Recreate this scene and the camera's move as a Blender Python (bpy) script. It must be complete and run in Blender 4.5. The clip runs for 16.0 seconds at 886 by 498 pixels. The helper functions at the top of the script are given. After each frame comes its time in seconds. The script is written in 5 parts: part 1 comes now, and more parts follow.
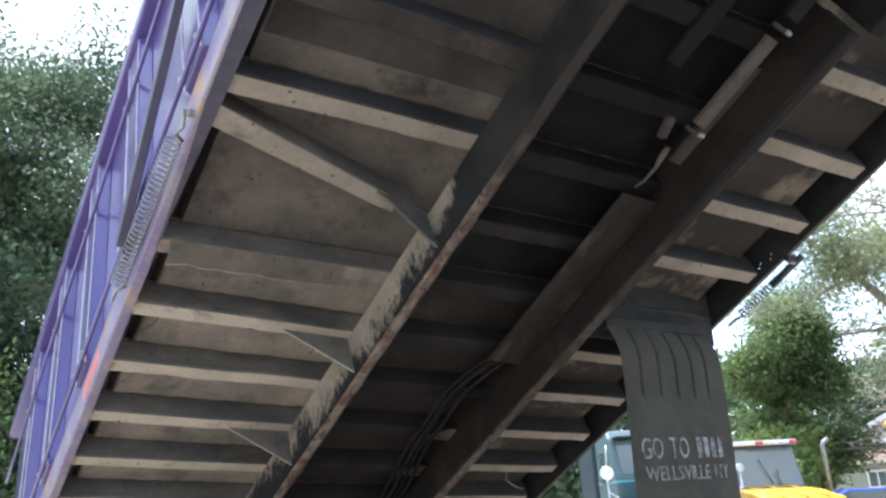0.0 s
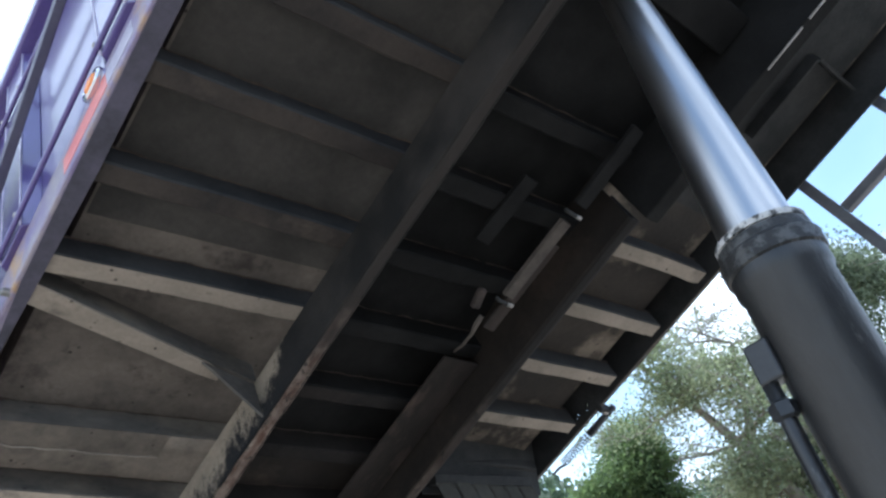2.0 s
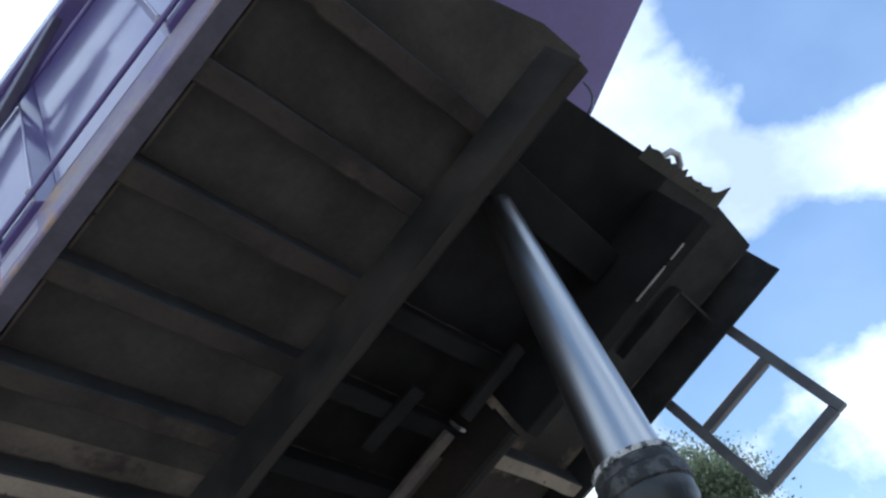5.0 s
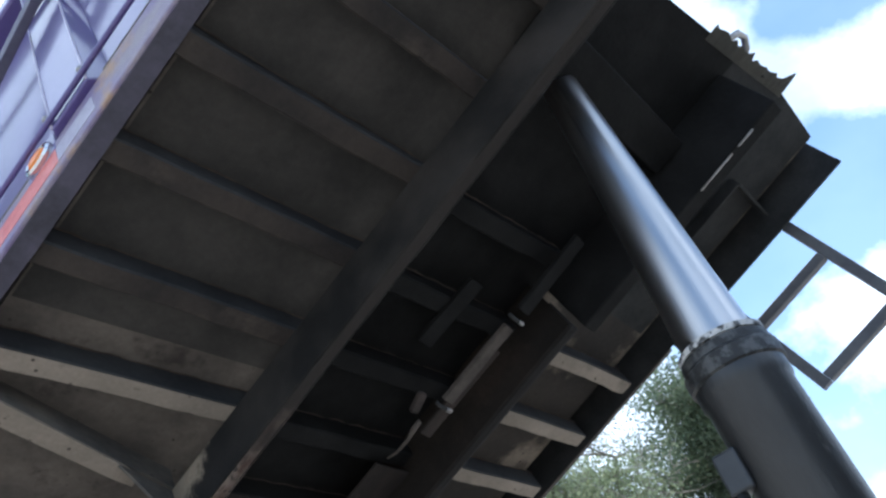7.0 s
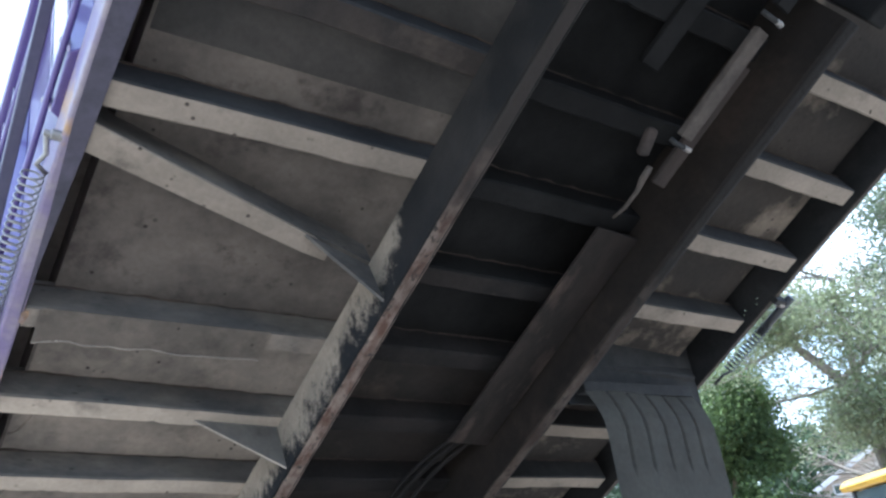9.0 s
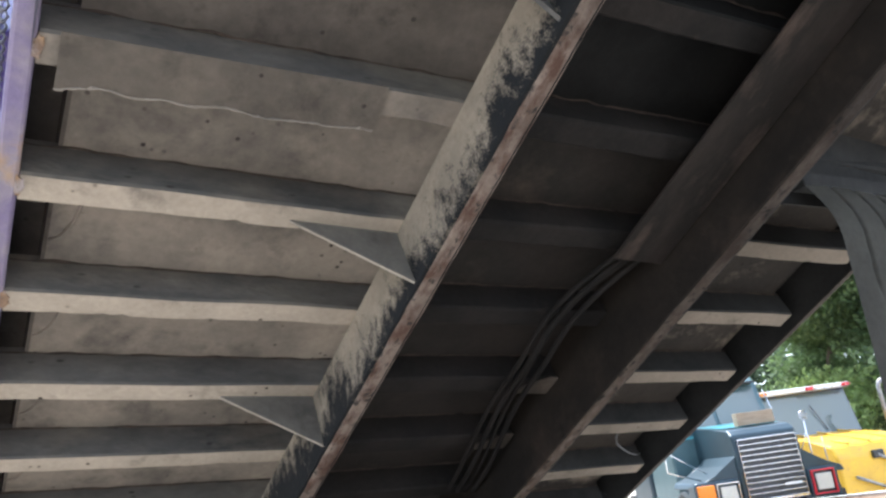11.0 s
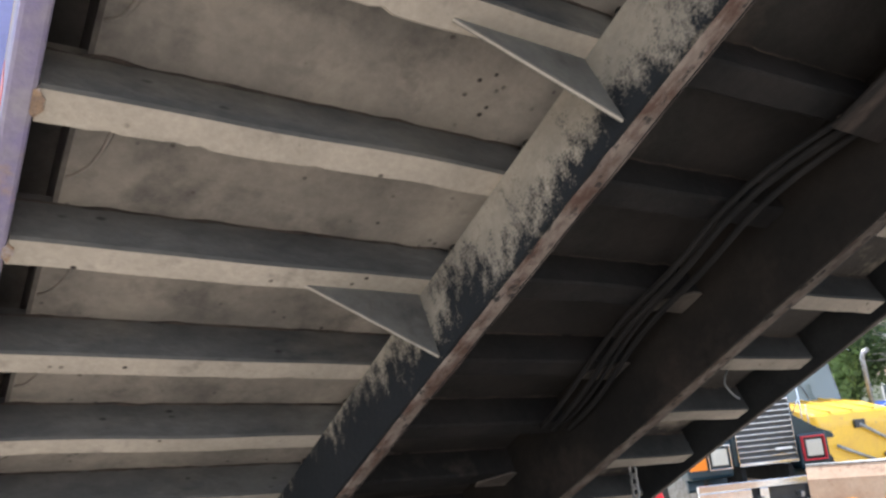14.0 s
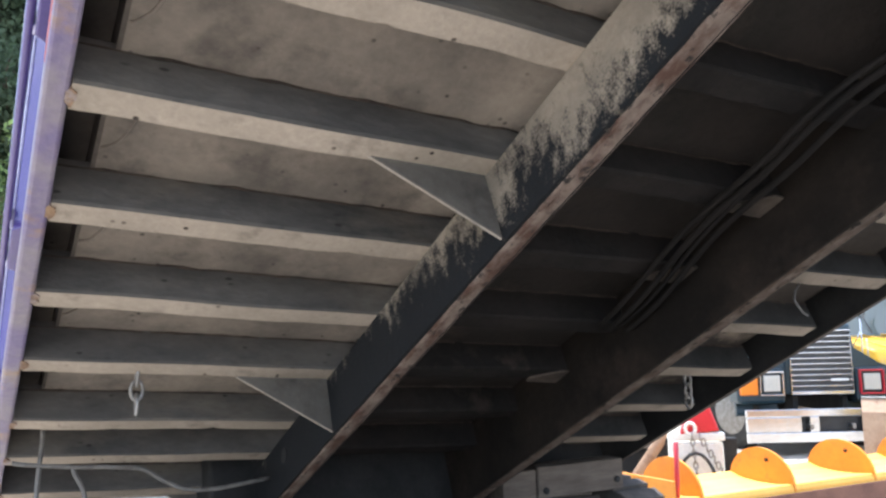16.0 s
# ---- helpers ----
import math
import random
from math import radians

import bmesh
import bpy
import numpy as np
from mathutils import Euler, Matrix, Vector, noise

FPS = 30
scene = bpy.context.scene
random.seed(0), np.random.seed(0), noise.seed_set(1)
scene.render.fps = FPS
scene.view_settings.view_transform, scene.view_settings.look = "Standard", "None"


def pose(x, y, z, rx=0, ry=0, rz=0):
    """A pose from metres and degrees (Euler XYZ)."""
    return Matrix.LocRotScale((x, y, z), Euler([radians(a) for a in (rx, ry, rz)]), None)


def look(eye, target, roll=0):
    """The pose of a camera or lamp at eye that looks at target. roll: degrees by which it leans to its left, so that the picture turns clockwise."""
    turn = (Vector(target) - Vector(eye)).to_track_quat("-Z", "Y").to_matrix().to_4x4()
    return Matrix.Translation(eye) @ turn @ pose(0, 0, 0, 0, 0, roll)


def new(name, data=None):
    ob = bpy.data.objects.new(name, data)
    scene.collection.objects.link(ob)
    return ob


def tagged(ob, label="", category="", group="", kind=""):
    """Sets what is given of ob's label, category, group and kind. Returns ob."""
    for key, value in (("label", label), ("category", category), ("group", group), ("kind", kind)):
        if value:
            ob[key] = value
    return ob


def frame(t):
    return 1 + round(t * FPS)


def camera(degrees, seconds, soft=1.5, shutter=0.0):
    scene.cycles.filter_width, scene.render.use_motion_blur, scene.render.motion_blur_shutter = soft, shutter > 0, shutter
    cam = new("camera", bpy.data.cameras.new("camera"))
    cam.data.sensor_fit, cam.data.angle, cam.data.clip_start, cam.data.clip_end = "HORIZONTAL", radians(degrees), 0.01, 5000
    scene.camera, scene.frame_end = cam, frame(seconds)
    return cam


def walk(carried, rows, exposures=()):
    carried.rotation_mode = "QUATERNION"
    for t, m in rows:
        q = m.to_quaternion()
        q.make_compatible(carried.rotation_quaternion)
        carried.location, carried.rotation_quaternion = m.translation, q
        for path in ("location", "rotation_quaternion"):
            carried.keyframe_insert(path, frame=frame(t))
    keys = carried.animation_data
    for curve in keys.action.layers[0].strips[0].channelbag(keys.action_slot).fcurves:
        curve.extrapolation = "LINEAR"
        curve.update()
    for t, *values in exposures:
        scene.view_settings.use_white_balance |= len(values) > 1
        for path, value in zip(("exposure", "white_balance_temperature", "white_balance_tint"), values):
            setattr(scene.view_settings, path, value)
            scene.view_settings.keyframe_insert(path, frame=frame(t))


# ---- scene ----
cam = camera(58.3, 16.0, soft=2.5)
PITCH, LEAN, RISE = -27.5, 4.0, 2.28
BED = pose(0, 0, RISE, PITCH, LEAN, 0)  # the raised dump body's own frame: x across, y to the tail, z off its floor
PATH = [
    (0, (-0.479, -2.045, -1.864), (0.518, -0.952, -0.519), -19.3),
    (0.5, (-0.457, -2.156, -1.892), (0.524, -1.109, -0.498), -21.4),
    (1, (-0.443, -2.227, -1.905), (0.595, -1.283, -0.48), -24.6),
    (1.5, (-0.475, -2.246, -1.907), (0.669, -1.448, -0.474), -28.8),
    (2, (-0.495, -2.245, -1.906), (0.718, -1.576, -0.463), -32.9),
    (2.5, (-0.502, -2.266, -1.91), (0.74, -1.712, -0.443), -36.5),
    (3, (-0.517, -2.283, -1.923), (0.743, -1.878, -0.423), -39.9),
    (3.5, (-0.57, -2.316, -1.892), (0.71, -2.033, -0.381), -42.1),
    (4, (-0.624, -2.348, -1.906), (0.634, -2.168, -0.362), -44.9),
    (4.2, (-0.624, -2.343, -1.917), (0.618, -2.212, -0.355), -46.7),
    (6.3, (-0.54, -2.202, -1.869), (0.744, -2.039, -0.344), -45.6),
    (6.5, (-0.556, -2.187, -1.865), (0.737, -1.978, -0.353), -44.1),
    (7, (-0.6, -2.117, -1.816), (0.723, -1.818, -0.345), -42.2),
    (7.5, (-0.576, -2.028, -1.76), (0.736, -1.605, -0.311), -39.2),
    (8, (-0.451, -1.953, -1.71), (0.767, -1.356, -0.24), -34.8),
    (8.5, (-0.311, -1.849, -1.678), (0.81, -1.105, -0.198), -30.9),
    (9, (-0.255, -1.691, -1.605), (0.841, -0.85, -0.158), -29.7),
    (9.5, (-0.237, -1.523, -1.521), (0.849, -0.594, -0.122), -29.1),
    (10, (-0.138, -1.365, -1.461), (0.873, -0.364, -0.055), -27.0),
    (10.2, (-0.104, -1.318, -1.4), (0.893, -0.287, -0.006), -26.6),
    (12.3, (-0.014, -0.741, -1.081), (0.951, 0.52, 0.136), -19.1),
    (12.5, (-0.037, -0.699, -1.083), (0.935, 0.539, 0.151), -19.4),
    (13, (-0.06, -0.588, -1.032), (0.89, 0.662, 0.207), -18.3),
    (13.5, (-0.101, -0.488, -0.976), (0.907, 0.737, 0.241), -19.7),
    (14, (-0.083, -0.47, -0.965), (0.971, 0.714, 0.254), -21.0),
    (14.5, (-0.064, -0.464, -0.948), (0.956, 0.736, 0.285), -20.5),
    (15, (-0.041, -0.443, -0.955), (0.901, 0.833, 0.263), -16.7),
    (15.5, (-0.04, -0.408, -0.965), (0.879, 0.948, 0.184), -13.9),
    (16, (-0.055, -0.393, -0.974), (0.894, 1.001, 0.101), -13.0),
]
EXPOSURES = [(0, 1.4, 5650, 9), (0.5, 1.15, 5450, 9), (1.0, 0.75, 5400, 9), (1.5, 0.82, 5350, 8), (2.5, 1.05, 5300, 7), (3.0, 0.9, 5250, 7), (3.5, 0.5, 5250, 7), (4.0, 0.3, 5250, 7), (6.5, 0.42, 5250, 7), (7.5, 1.25, 5150, 7), (8.5, 1.8, 5050, 7), (9.0, 1.5, 5100, 8), (9.5, 1.55, 5250, 9), (10, 1.74, 5400, 9), (12.5, 1.5, 5750, 10), (13.5, 1.45, 5750, 10), (14.5, 1.55, 5750, 10), (15.3, 1.48, 5750, 10), (16, 1.6, 5700, 11)]
walk(cam, [(t, BED @ look(eye, target, roll)) for t, eye, target, roll in PATH], EXPOSURES)

# ---- light ----
SUN_AZ, SUN_EL = 10.0, 64.0
sun_dir = Vector((math.sin(radians(SUN_AZ)) * math.cos(radians(SUN_EL)), math.cos(radians(SUN_AZ)) * math.cos(radians(SUN_EL)), math.sin(radians(SUN_EL))))
world = bpy.data.worlds.new("world")
scene.world = world
world.use_nodes = True
wn, wl = world.node_tree.nodes, world.node_tree.links
wn.clear()
w_out = wn.new("ShaderNodeOutputWorld")
w_bg = wn.new("ShaderNodeBackground")
w_bg.inputs[1].default_value = 0.12
sky = wn.new("ShaderNodeTexSky")
sky.sky_type = "NISHITA"
sky.sun_disc = False
sky.sun_elevation, sky.sun_rotation = radians(SUN_EL), radians(SUN_AZ)
sky.air_density, sky.dust_density = 1.4, 0.5
w_tc = wn.new("ShaderNodeTexCoord")
w_map = wn.new("ShaderNodeMapping")
w_map.inputs["Scale"].default_value = (1.0, 1.0, 1.3)
w_map.inputs["Location"].default_value = (0.35, 0.1, 0.0)
w_noise = wn.new("ShaderNodeTexNoise")
w_noise.inputs["Scale"].default_value = 2.6
w_noise.inputs["Detail"].default_value = 9.0
w_noise.inputs["Roughness"].default_value = 0.58
w_ramp = wn.new("ShaderNodeValToRGB")
w_ramp.color_ramp.elements[0].position, w_ramp.color_ramp.elements[1].position = 0.478, 0.575
w_mix = wn.new("ShaderNodeMixRGB")
w_shade = wn.new("ShaderNodeTexNoise")
w_shade.inputs["Scale"].default_value, w_shade.inputs["Detail"].default_value = 5.0, 6.0
w_body = wn.new("ShaderNodeValToRGB")
w_body.color_ramp.elements[0].position, w_body.color_ramp.elements[1].position = 0.36, 0.62
w_body.color_ramp.elements[0].color, w_body.color_ramp.elements[1].color = (5.2, 5.6, 6.2, 1), (9.2, 9.4, 9.8, 1)
wl.new(w_tc.outputs["Generated"], w_map.inputs[0])
wl.new(w_map.outputs[0], w_noise.inputs["Vector"])
wl.new(w_map.outputs[0], w_shade.inputs["Vector"])
wl.new(w_shade.outputs["Fac"], w_body.inputs[0])
wl.new(w_body.outputs[0], w_mix.inputs[2])
# banks of cloud and the open blue between them: azimuth, elevation, half width in degrees, how much cloud
w_field = w_noise.outputs["Fac"]
for az, el, half, amount in ((87, 39, 10, 0.13), (84.5, 20.5, 4.5, 0.13), (95, 43, 7, -0.16), (89, 26.5, 5, -0.24), (79, 24.5, 6, -0.24), (81, 15, 4, -0.22), (5, 40, 22, 0.20), (58, 20, 12, 0.10), (-60, 35, 25, 0.10), (180, 40, 30, 0.08), (-130, 30, 20, -0.08)):
    w_dot = wn.new("ShaderNodeVectorMath")
    w_dot.operation = "DOT_PRODUCT"
    w_dot.inputs[1].default_value = (math.sin(radians(az)) * math.cos(radians(el)), math.cos(radians(az)) * math.cos(radians(el)), math.sin(radians(el)))
    wl.new(w_tc.outputs["Generated"], w_dot.inputs[0])
    w_bank = wn.new("ShaderNodeMapRange")
    w_bank.interpolation_type = "SMOOTHSTEP"
    w_bank.inputs["From Min"].default_value, w_bank.inputs["From Max"].default_value = math.cos(radians(half * 1.5)), math.cos(radians(half * 0.3))
    w_bank.inputs["To Min"].default_value, w_bank.inputs["To Max"].default_value = 0.0, amount
    wl.new(w_dot.outputs["Value"], w_bank.inputs[0])
    w_add = wn.new("ShaderNodeMath")
    wl.new(w_field, w_add.inputs[0])
    wl.new(w_bank.outputs[0], w_add.inputs[1])
    w_field = w_add.outputs[0]
wl.new(w_field, w_ramp.inputs[0])
w_sep = wn.new("ShaderNodeSeparateXYZ")
w_haze = wn.new("ShaderNodeMapRange")
w_haze.inputs["From Min"].default_value, w_haze.inputs["From Max"].default_value = 0.06, 0.26
w_haze.inputs["To Min"].default_value, w_haze.inputs["To Max"].default_value = 0.7, 0.13
w_max = wn.new("ShaderNodeMath")
w_max.operation = "MAXIMUM"
wl.new(w_tc.outputs["Generated"], w_sep.inputs[0])
wl.new(w_sep.outputs["Z"], w_haze.inputs[0])
wl.new(w_ramp.outputs[0], w_max.inputs[0])
wl.new(w_haze.outputs[0], w_max.inputs[1])
wl.new(w_max.outputs[0], w_mix.inputs[0])
wl.new(sky.outputs[0], w_mix.inputs[1])
wl.new(w_mix.outputs[0], w_bg.inputs[0])
wl.new(w_bg.outputs[0], w_out.inputs[0])
sun = new("sun", bpy.data.lights.new("sun", "SUN"))
sun.data.energy, sun.data.angle, sun.data.color = 4.2, radians(0.53), (1.0, 0.95, 0.87)
sun.matrix_world = look(sun_dir * 60, (0, 0, 0))


# ---- materials ----
def material(name, base, second=None, scale=8.0, rough=0.6, metal=0.0, bump=0.15, fine=60.0, coat=0.0, spread=(0.38, 0.62), rough2=None, third=None, third_scale=3.0, third_spread=(0.56, 0.68), stretch=None, island=0.0, specks=None):
    """A painted, rusted, dusty or grown surface: two colours in large patches, a third as stains, fine grain and relief."""
    m = bpy.data.materials.new(name)
    m.use_nodes = True
    n, l = m.node_tree.nodes, m.node_tree.links
    b = n["Principled BSDF"]
    b.inputs["Metallic"].default_value = metal
    b.inputs["Coat Weight"].default_value, b.inputs["Coat Roughness"].default_value = coat, 0.1
    if rough > 0.6:
        b.inputs["Specular IOR Level"].default_value = 0.15
    tc = n.new("ShaderNodeTexCoord")
    vec = tc.outputs["Object"]
    if stretch:
        mp = n.new("ShaderNodeMapping")
        mp.inputs["Scale"].default_value = stretch
        l.new(vec, mp.inputs[0])
        vec = mp.outputs[0]

    def tex(sc, detail=6.0):
        t = n.new("ShaderNodeTexNoise")
        t.inputs["Scale"].default_value, t.inputs["Detail"].default_value, t.inputs["Roughness"].default_value = sc, detail, 0.65
        l.new(vec, t.inputs["Vector"])
        return t.outputs["Fac"]

    def ramp(fac, lo, hi, c0=(0, 0, 0), c1=(1, 1, 1)):
        r = n.new("ShaderNodeValToRGB")
        r.color_ramp.elements[0].position, r.color_ramp.elements[1].position = lo, hi
        r.color_ramp.elements[0].color, r.color_ramp.elements[1].color = (*c0, 1), (*c1, 1)
        l.new(fac, r.inputs[0])
        return r.outputs[0]

    second = second or tuple(c * 0.8 for c in base)
    big = tex(scale)
    col = ramp(big, spread[0], spread[1], base, second)
    if third:
        mx = n.new("ShaderNodeMixRGB")
        l.new(ramp(tex(third_scale, 10.0), *third_spread), mx.inputs[0])
        l.new(col, mx.inputs[1])
        mx.inputs[2].default_value = (*third, 1)
        col = mx.outputs[0]
    if specks:
        vo = n.new("ShaderNodeTexVoronoi")
        vo.inputs["Scale"].default_value = 26.0
        vo.inputs["Randomness"].default_value = 1.0
        l.new(vec, vo.inputs["Vector"])
        some = ramp(tex(9.0, 2.0), 0.50, 0.62)
        dot = ramp(vo.outputs["Distance"], 0.09, 0.17, (1, 1, 1), (0, 0, 0))
        both = n.new("ShaderNodeMath")
        both.operation = "MULTIPLY"
        l.new(some, both.inputs[0])
        l.new(dot, both.inputs[1])
        mx = n.new("ShaderNodeMixRGB")
        l.new(both.outputs[0], mx.inputs[0])
        l.new(col, mx.inputs[1])
        mx.inputs[2].default_value = (*specks, 1)
        col = mx.outputs[0]
    grain = tex(fine, 4.0)
    mul = n.new("ShaderNodeMixRGB")
    mul.blend_type = "MULTIPLY"
    mul.inputs[0].default_value = 0.6
    l.new(col, mul.inputs[1])
    l.new(ramp(grain, 0.3, 0.7, (0.82, 0.82, 0.82), (1.12, 1.12, 1.12)), mul.inputs[2])
    col = mul.outputs[0]
    if island:
        geo = n.new("ShaderNodeNewGeometry")
        hsv = n.new("ShaderNodeHueSaturation")
        mr = n.new("ShaderNodeMapRange")
        mr.inputs["To Min"].default_value, mr.inputs["To Max"].default_value = 1 - island, 1 + island
        l.new(geo.outputs["Random Per Island"], mr.inputs[0])
        l.new(mr.outputs[0], hsv.inputs["Value"])
        l.new(col, hsv.inputs["Color"])
        col = hsv.outputs[0]
    l.new(col, b.inputs["Base Color"])
    rr = n.new("ShaderNodeMapRange")
    rr.inputs["To Min"].default_value, rr.inputs["To Max"].default_value = rough, rough2 if rough2 is not None else min(1.0, rough + 0.15)
    l.new(big, rr.inputs[0])
    l.new(rr.outputs[0], b.inputs["Roughness"])
    if bump:
        bp = n.new("ShaderNodeBump")
        bp.inputs["Strength"].default_value, bp.inputs["Distance"].default_value = bump, 0.01
        l.new(grain, bp.inputs["Height"])
        l.new(bp.outputs[0], b.inputs["Normal"])
    return m


def glassy(name, tint, rough=0.03):
    m = bpy.data.materials.new(name)
    m.use_nodes = True
    b = m.node_tree.nodes["Principled BSDF"]
    b.inputs["Base Color"].default_value = (*tint, 1)
    b.inputs["Roughness"].default_value = rough
    b.inputs["Specular IOR Level"].default_value = 0.8
    return m


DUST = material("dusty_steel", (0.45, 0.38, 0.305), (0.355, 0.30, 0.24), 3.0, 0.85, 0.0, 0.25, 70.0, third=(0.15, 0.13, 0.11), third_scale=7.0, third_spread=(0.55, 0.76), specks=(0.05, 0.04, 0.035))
DUST2 = material("thin_dust_steel", (0.28, 0.235, 0.19), (0.21, 0.178, 0.143), 3.0, 0.85, 0.0, 0.25, 70.0, third=(0.10, 0.085, 0.07), third_scale=5.0, third_spread=(0.56, 0.72), specks=(0.05, 0.04, 0.035))
# Front flanges: the dim light at that end is put into this tone.
DIMFLANGE = material("dim_dusty_steel", (0.055, 0.046, 0.040), (0.034, 0.030, 0.028), 4.0, 0.85, 0.0, 0.25, 60.0, third=(0.075, 0.062, 0.052), third_scale=5.0)
FLOORM = material("floor_plate_steel", (0.29, 0.245, 0.20), (0.19, 0.165, 0.14), 3.5, 0.85, 0.0, 0.25, 45.0, third=(0.105, 0.092, 0.082), third_scale=6.0, third_spread=(0.51, 0.72), specks=(0.04, 0.033, 0.03))
# The next three carry the dim light of the front end in their colour.
FLOOR2 = material("dim_floor_steel", (0.15, 0.128, 0.108), (0.09, 0.078, 0.068), 3.5, 0.85, 0.0, 0.25, 45.0, third=(0.06, 0.05, 0.045), third_scale=6.0, specks=(0.03, 0.025, 0.022))
FRONTW = material("dim_front_web", (0.046, 0.046, 0.047), (0.031, 0.031, 0.033), 4.0, 0.85, 0.0, 0.2, 60.0)
FRONTM = material("dim_front_steel", (0.070, 0.064, 0.058), (0.046, 0.043, 0.040), 3.0, 0.8, 0.0, 0.25, 50.0)
# Black steel parts; on far-bay plates and webs it stands in for shade.
BLACKSTEEL = material("black_and_shaded_steel", (0.024, 0.024, 0.024), (0.042, 0.041, 0.040), 5.0, 0.75, 0.0, 0.2, 60.0)
# Hoist well: the shade up there is put into a near-black colour.
WELLM = material("shaded_hoist_well", (0.011, 0.0107, 0.0105), (0.018, 0.0174, 0.017), 5.0, 0.7, 0.0, 0.2, 60.0)
TRAYM = material("oily_brown_tray", (0.045, 0.035, 0.03), (0.022, 0.019, 0.017), 4.0, 0.8, 0.0, 0.3, 40.0, third=(0.11, 0.08, 0.065), third_scale=4.0, third_spread=(0.6, 0.75), stretch=(1, 0.4, 1))
WELDRUST = material("rusty_weld", (0.34, 0.225, 0.14), (0.22, 0.15, 0.11), 22.0, 0.9, 0.0, 0.6, 80.0, spread=(0.42, 0.58), third=(0.36, 0.31, 0.30), third_scale=18.0, third_spread=(0.5, 0.6))
WELD = material("weld_bead_dark", (0.045, 0.036, 0.031), (0.085, 0.064, 0.052), 20.0, 0.9, 0.0, 0.4, 90.0)
PURPLE = material("purple_paint", (0.090, 0.062, 0.225), (0.072, 0.050, 0.185), 2.0, 0.28, 0.15, 0.03, 90.0, coat=0.7, third=(0.115, 0.09, 0.21), third_scale=4.0, third_spread=(0.6, 0.8))
SEAMM = material("pale_lilac_edge", (0.56, 0.53, 0.62), (0.42, 0.38, 0.50), 30.0, 0.35, 0.0, 0.2, 80.0)
LIPM = material("dark_purple_grey_lip", (0.095, 0.086, 0.115), (0.058, 0.055, 0.068), 5.0, 0.7, 0.0, 0.2, 60.0)
ARMM = material("dark_tarp_arm_paint", (0.060, 0.052, 0.088), (0.085, 0.078, 0.110), 6.0, 0.45, 0.0, 0.1, 60.0)
PURPLE_WORN = material("worn_purple_rail", (0.19, 0.15, 0.27), (0.29, 0.25, 0.275), 6.0, 0.4, 0.0, 0.2, 60.0, third=(0.38, 0.24, 0.125), third_scale=4.0, third_spread=(0.55, 0.65))
BLACKP = material("black_paint", (0.022, 0.023, 0.025), (0.035, 0.036, 0.038), 6.0, 0.35, 0.0, 0.08, 60.0)
GREYP = material("grey_arm_paint", (0.10, 0.10, 0.11), (0.15, 0.15, 0.155), 6.0, 0.5, 0.0, 0.1, 60.0)
CHROME = material("polished_steel", (0.72, 0.73, 0.75), (0.66, 0.67, 0.69), 7.0, 0.13, 1.0, 0.02, 30.0, rough2=0.2)
RAM = material("satin_steel_ram", (0.54, 0.535, 0.53), (0.42, 0.415, 0.41), 5.0, 0.23, 1.0, 0.05, 40.0, rough2=0.36, stretch=(1, 1, 0.07), third=(0.17, 0.168, 0.165), third_scale=11.0, third_spread=(0.52, 0.66))
TUBEM = material("scuffed_black_tube", (0.015, 0.015, 0.0155), (0.026, 0.026, 0.026), 7.0, 0.34, 0.0, 0.3, 35.0, coat=0.15, third=(0.10, 0.095, 0.088), third_scale=16.0, third_spread=(0.63, 0.70), stretch=(1, 1, 0.35))
STEEL = material("bare_steel", (0.38, 0.37, 0.36), (0.27, 0.25, 0.23), 12.0, 0.4, 0.9, 0.15, 70.0)
RINGM = material("gritty_wiper_ring", (0.55, 0.54, 0.52), (0.08, 0.08, 0.08), 45.0, 0.7, 0.0, 0.6, 80.0, spread=(0.50, 0.58))
GREASE = material("greasy_collar", (0.09, 0.09, 0.088), (0.03, 0.03, 0.03), 30.0, 0.45, 0.4, 0.5, 80.0, spread=(0.45, 0.55))
TYREM = material("dull_tyre_rubber", (0.042, 0.040, 0.037), (0.065, 0.060, 0.054), 5.0, 0.8, 0.0, 0.2, 50.0)
RUBBER = material("black_rubber", (0.100, 0.094, 0.082), (0.135, 0.127, 0.110), 4.0, 0.7, 0.0, 0.15, 50.0, third=(0.12, 0.115, 0.105), third_scale=5.0)
DUSTY_TYRE = material("dusty_tyre", (0.15, 0.125, 0.105), (0.08, 0.072, 0.066), 5.0, 0.9, 0.0, 0.3, 50.0)
LETTER = material("worn_white_letters", (0.27, 0.27, 0.26), (0.13, 0.13, 0.13), 25.0, 0.8, 0.0, 0.2, 90.0, spread=(0.48, 0.6))
AMBER = glassy("amber_lens", (0.75, 0.22, 0.02), 0.15)
REDLENS = glassy("red_lens", (0.55, 0.03, 0.03), 0.15)
REDTAPE = material("red_reflective_tape", (0.55, 0.10, 0.09), (0.62, 0.2, 0.17), 12.0, 0.35, 0.0, 0.05, 80.0)
WHITETAPE = material("faded_white_tape", (0.42, 0.40, 0.46), (0.33, 0.30, 0.38), 12.0, 0.35, 0.0, 0.05, 80.0)
DIRT = material("gravel_dirt", (0.43, 0.39, 0.33), (0.33, 0.295, 0.25), 0.35, 0.95, 0.0, 0.6, 14.0, third=(0.20, 0.17, 0.13), third_scale=0.9)
LAMPGLASS = material("ribbed_lamp_glass", (0.55, 0.52, 0.45), (0.42, 0.40, 0.35), 14.0, 0.2, 0.0, 0.3, 60.0, stretch=(6, 1, 1))
GLASS = glassy("dark_glass", (0.10, 0.13, 0.13), 0.04)
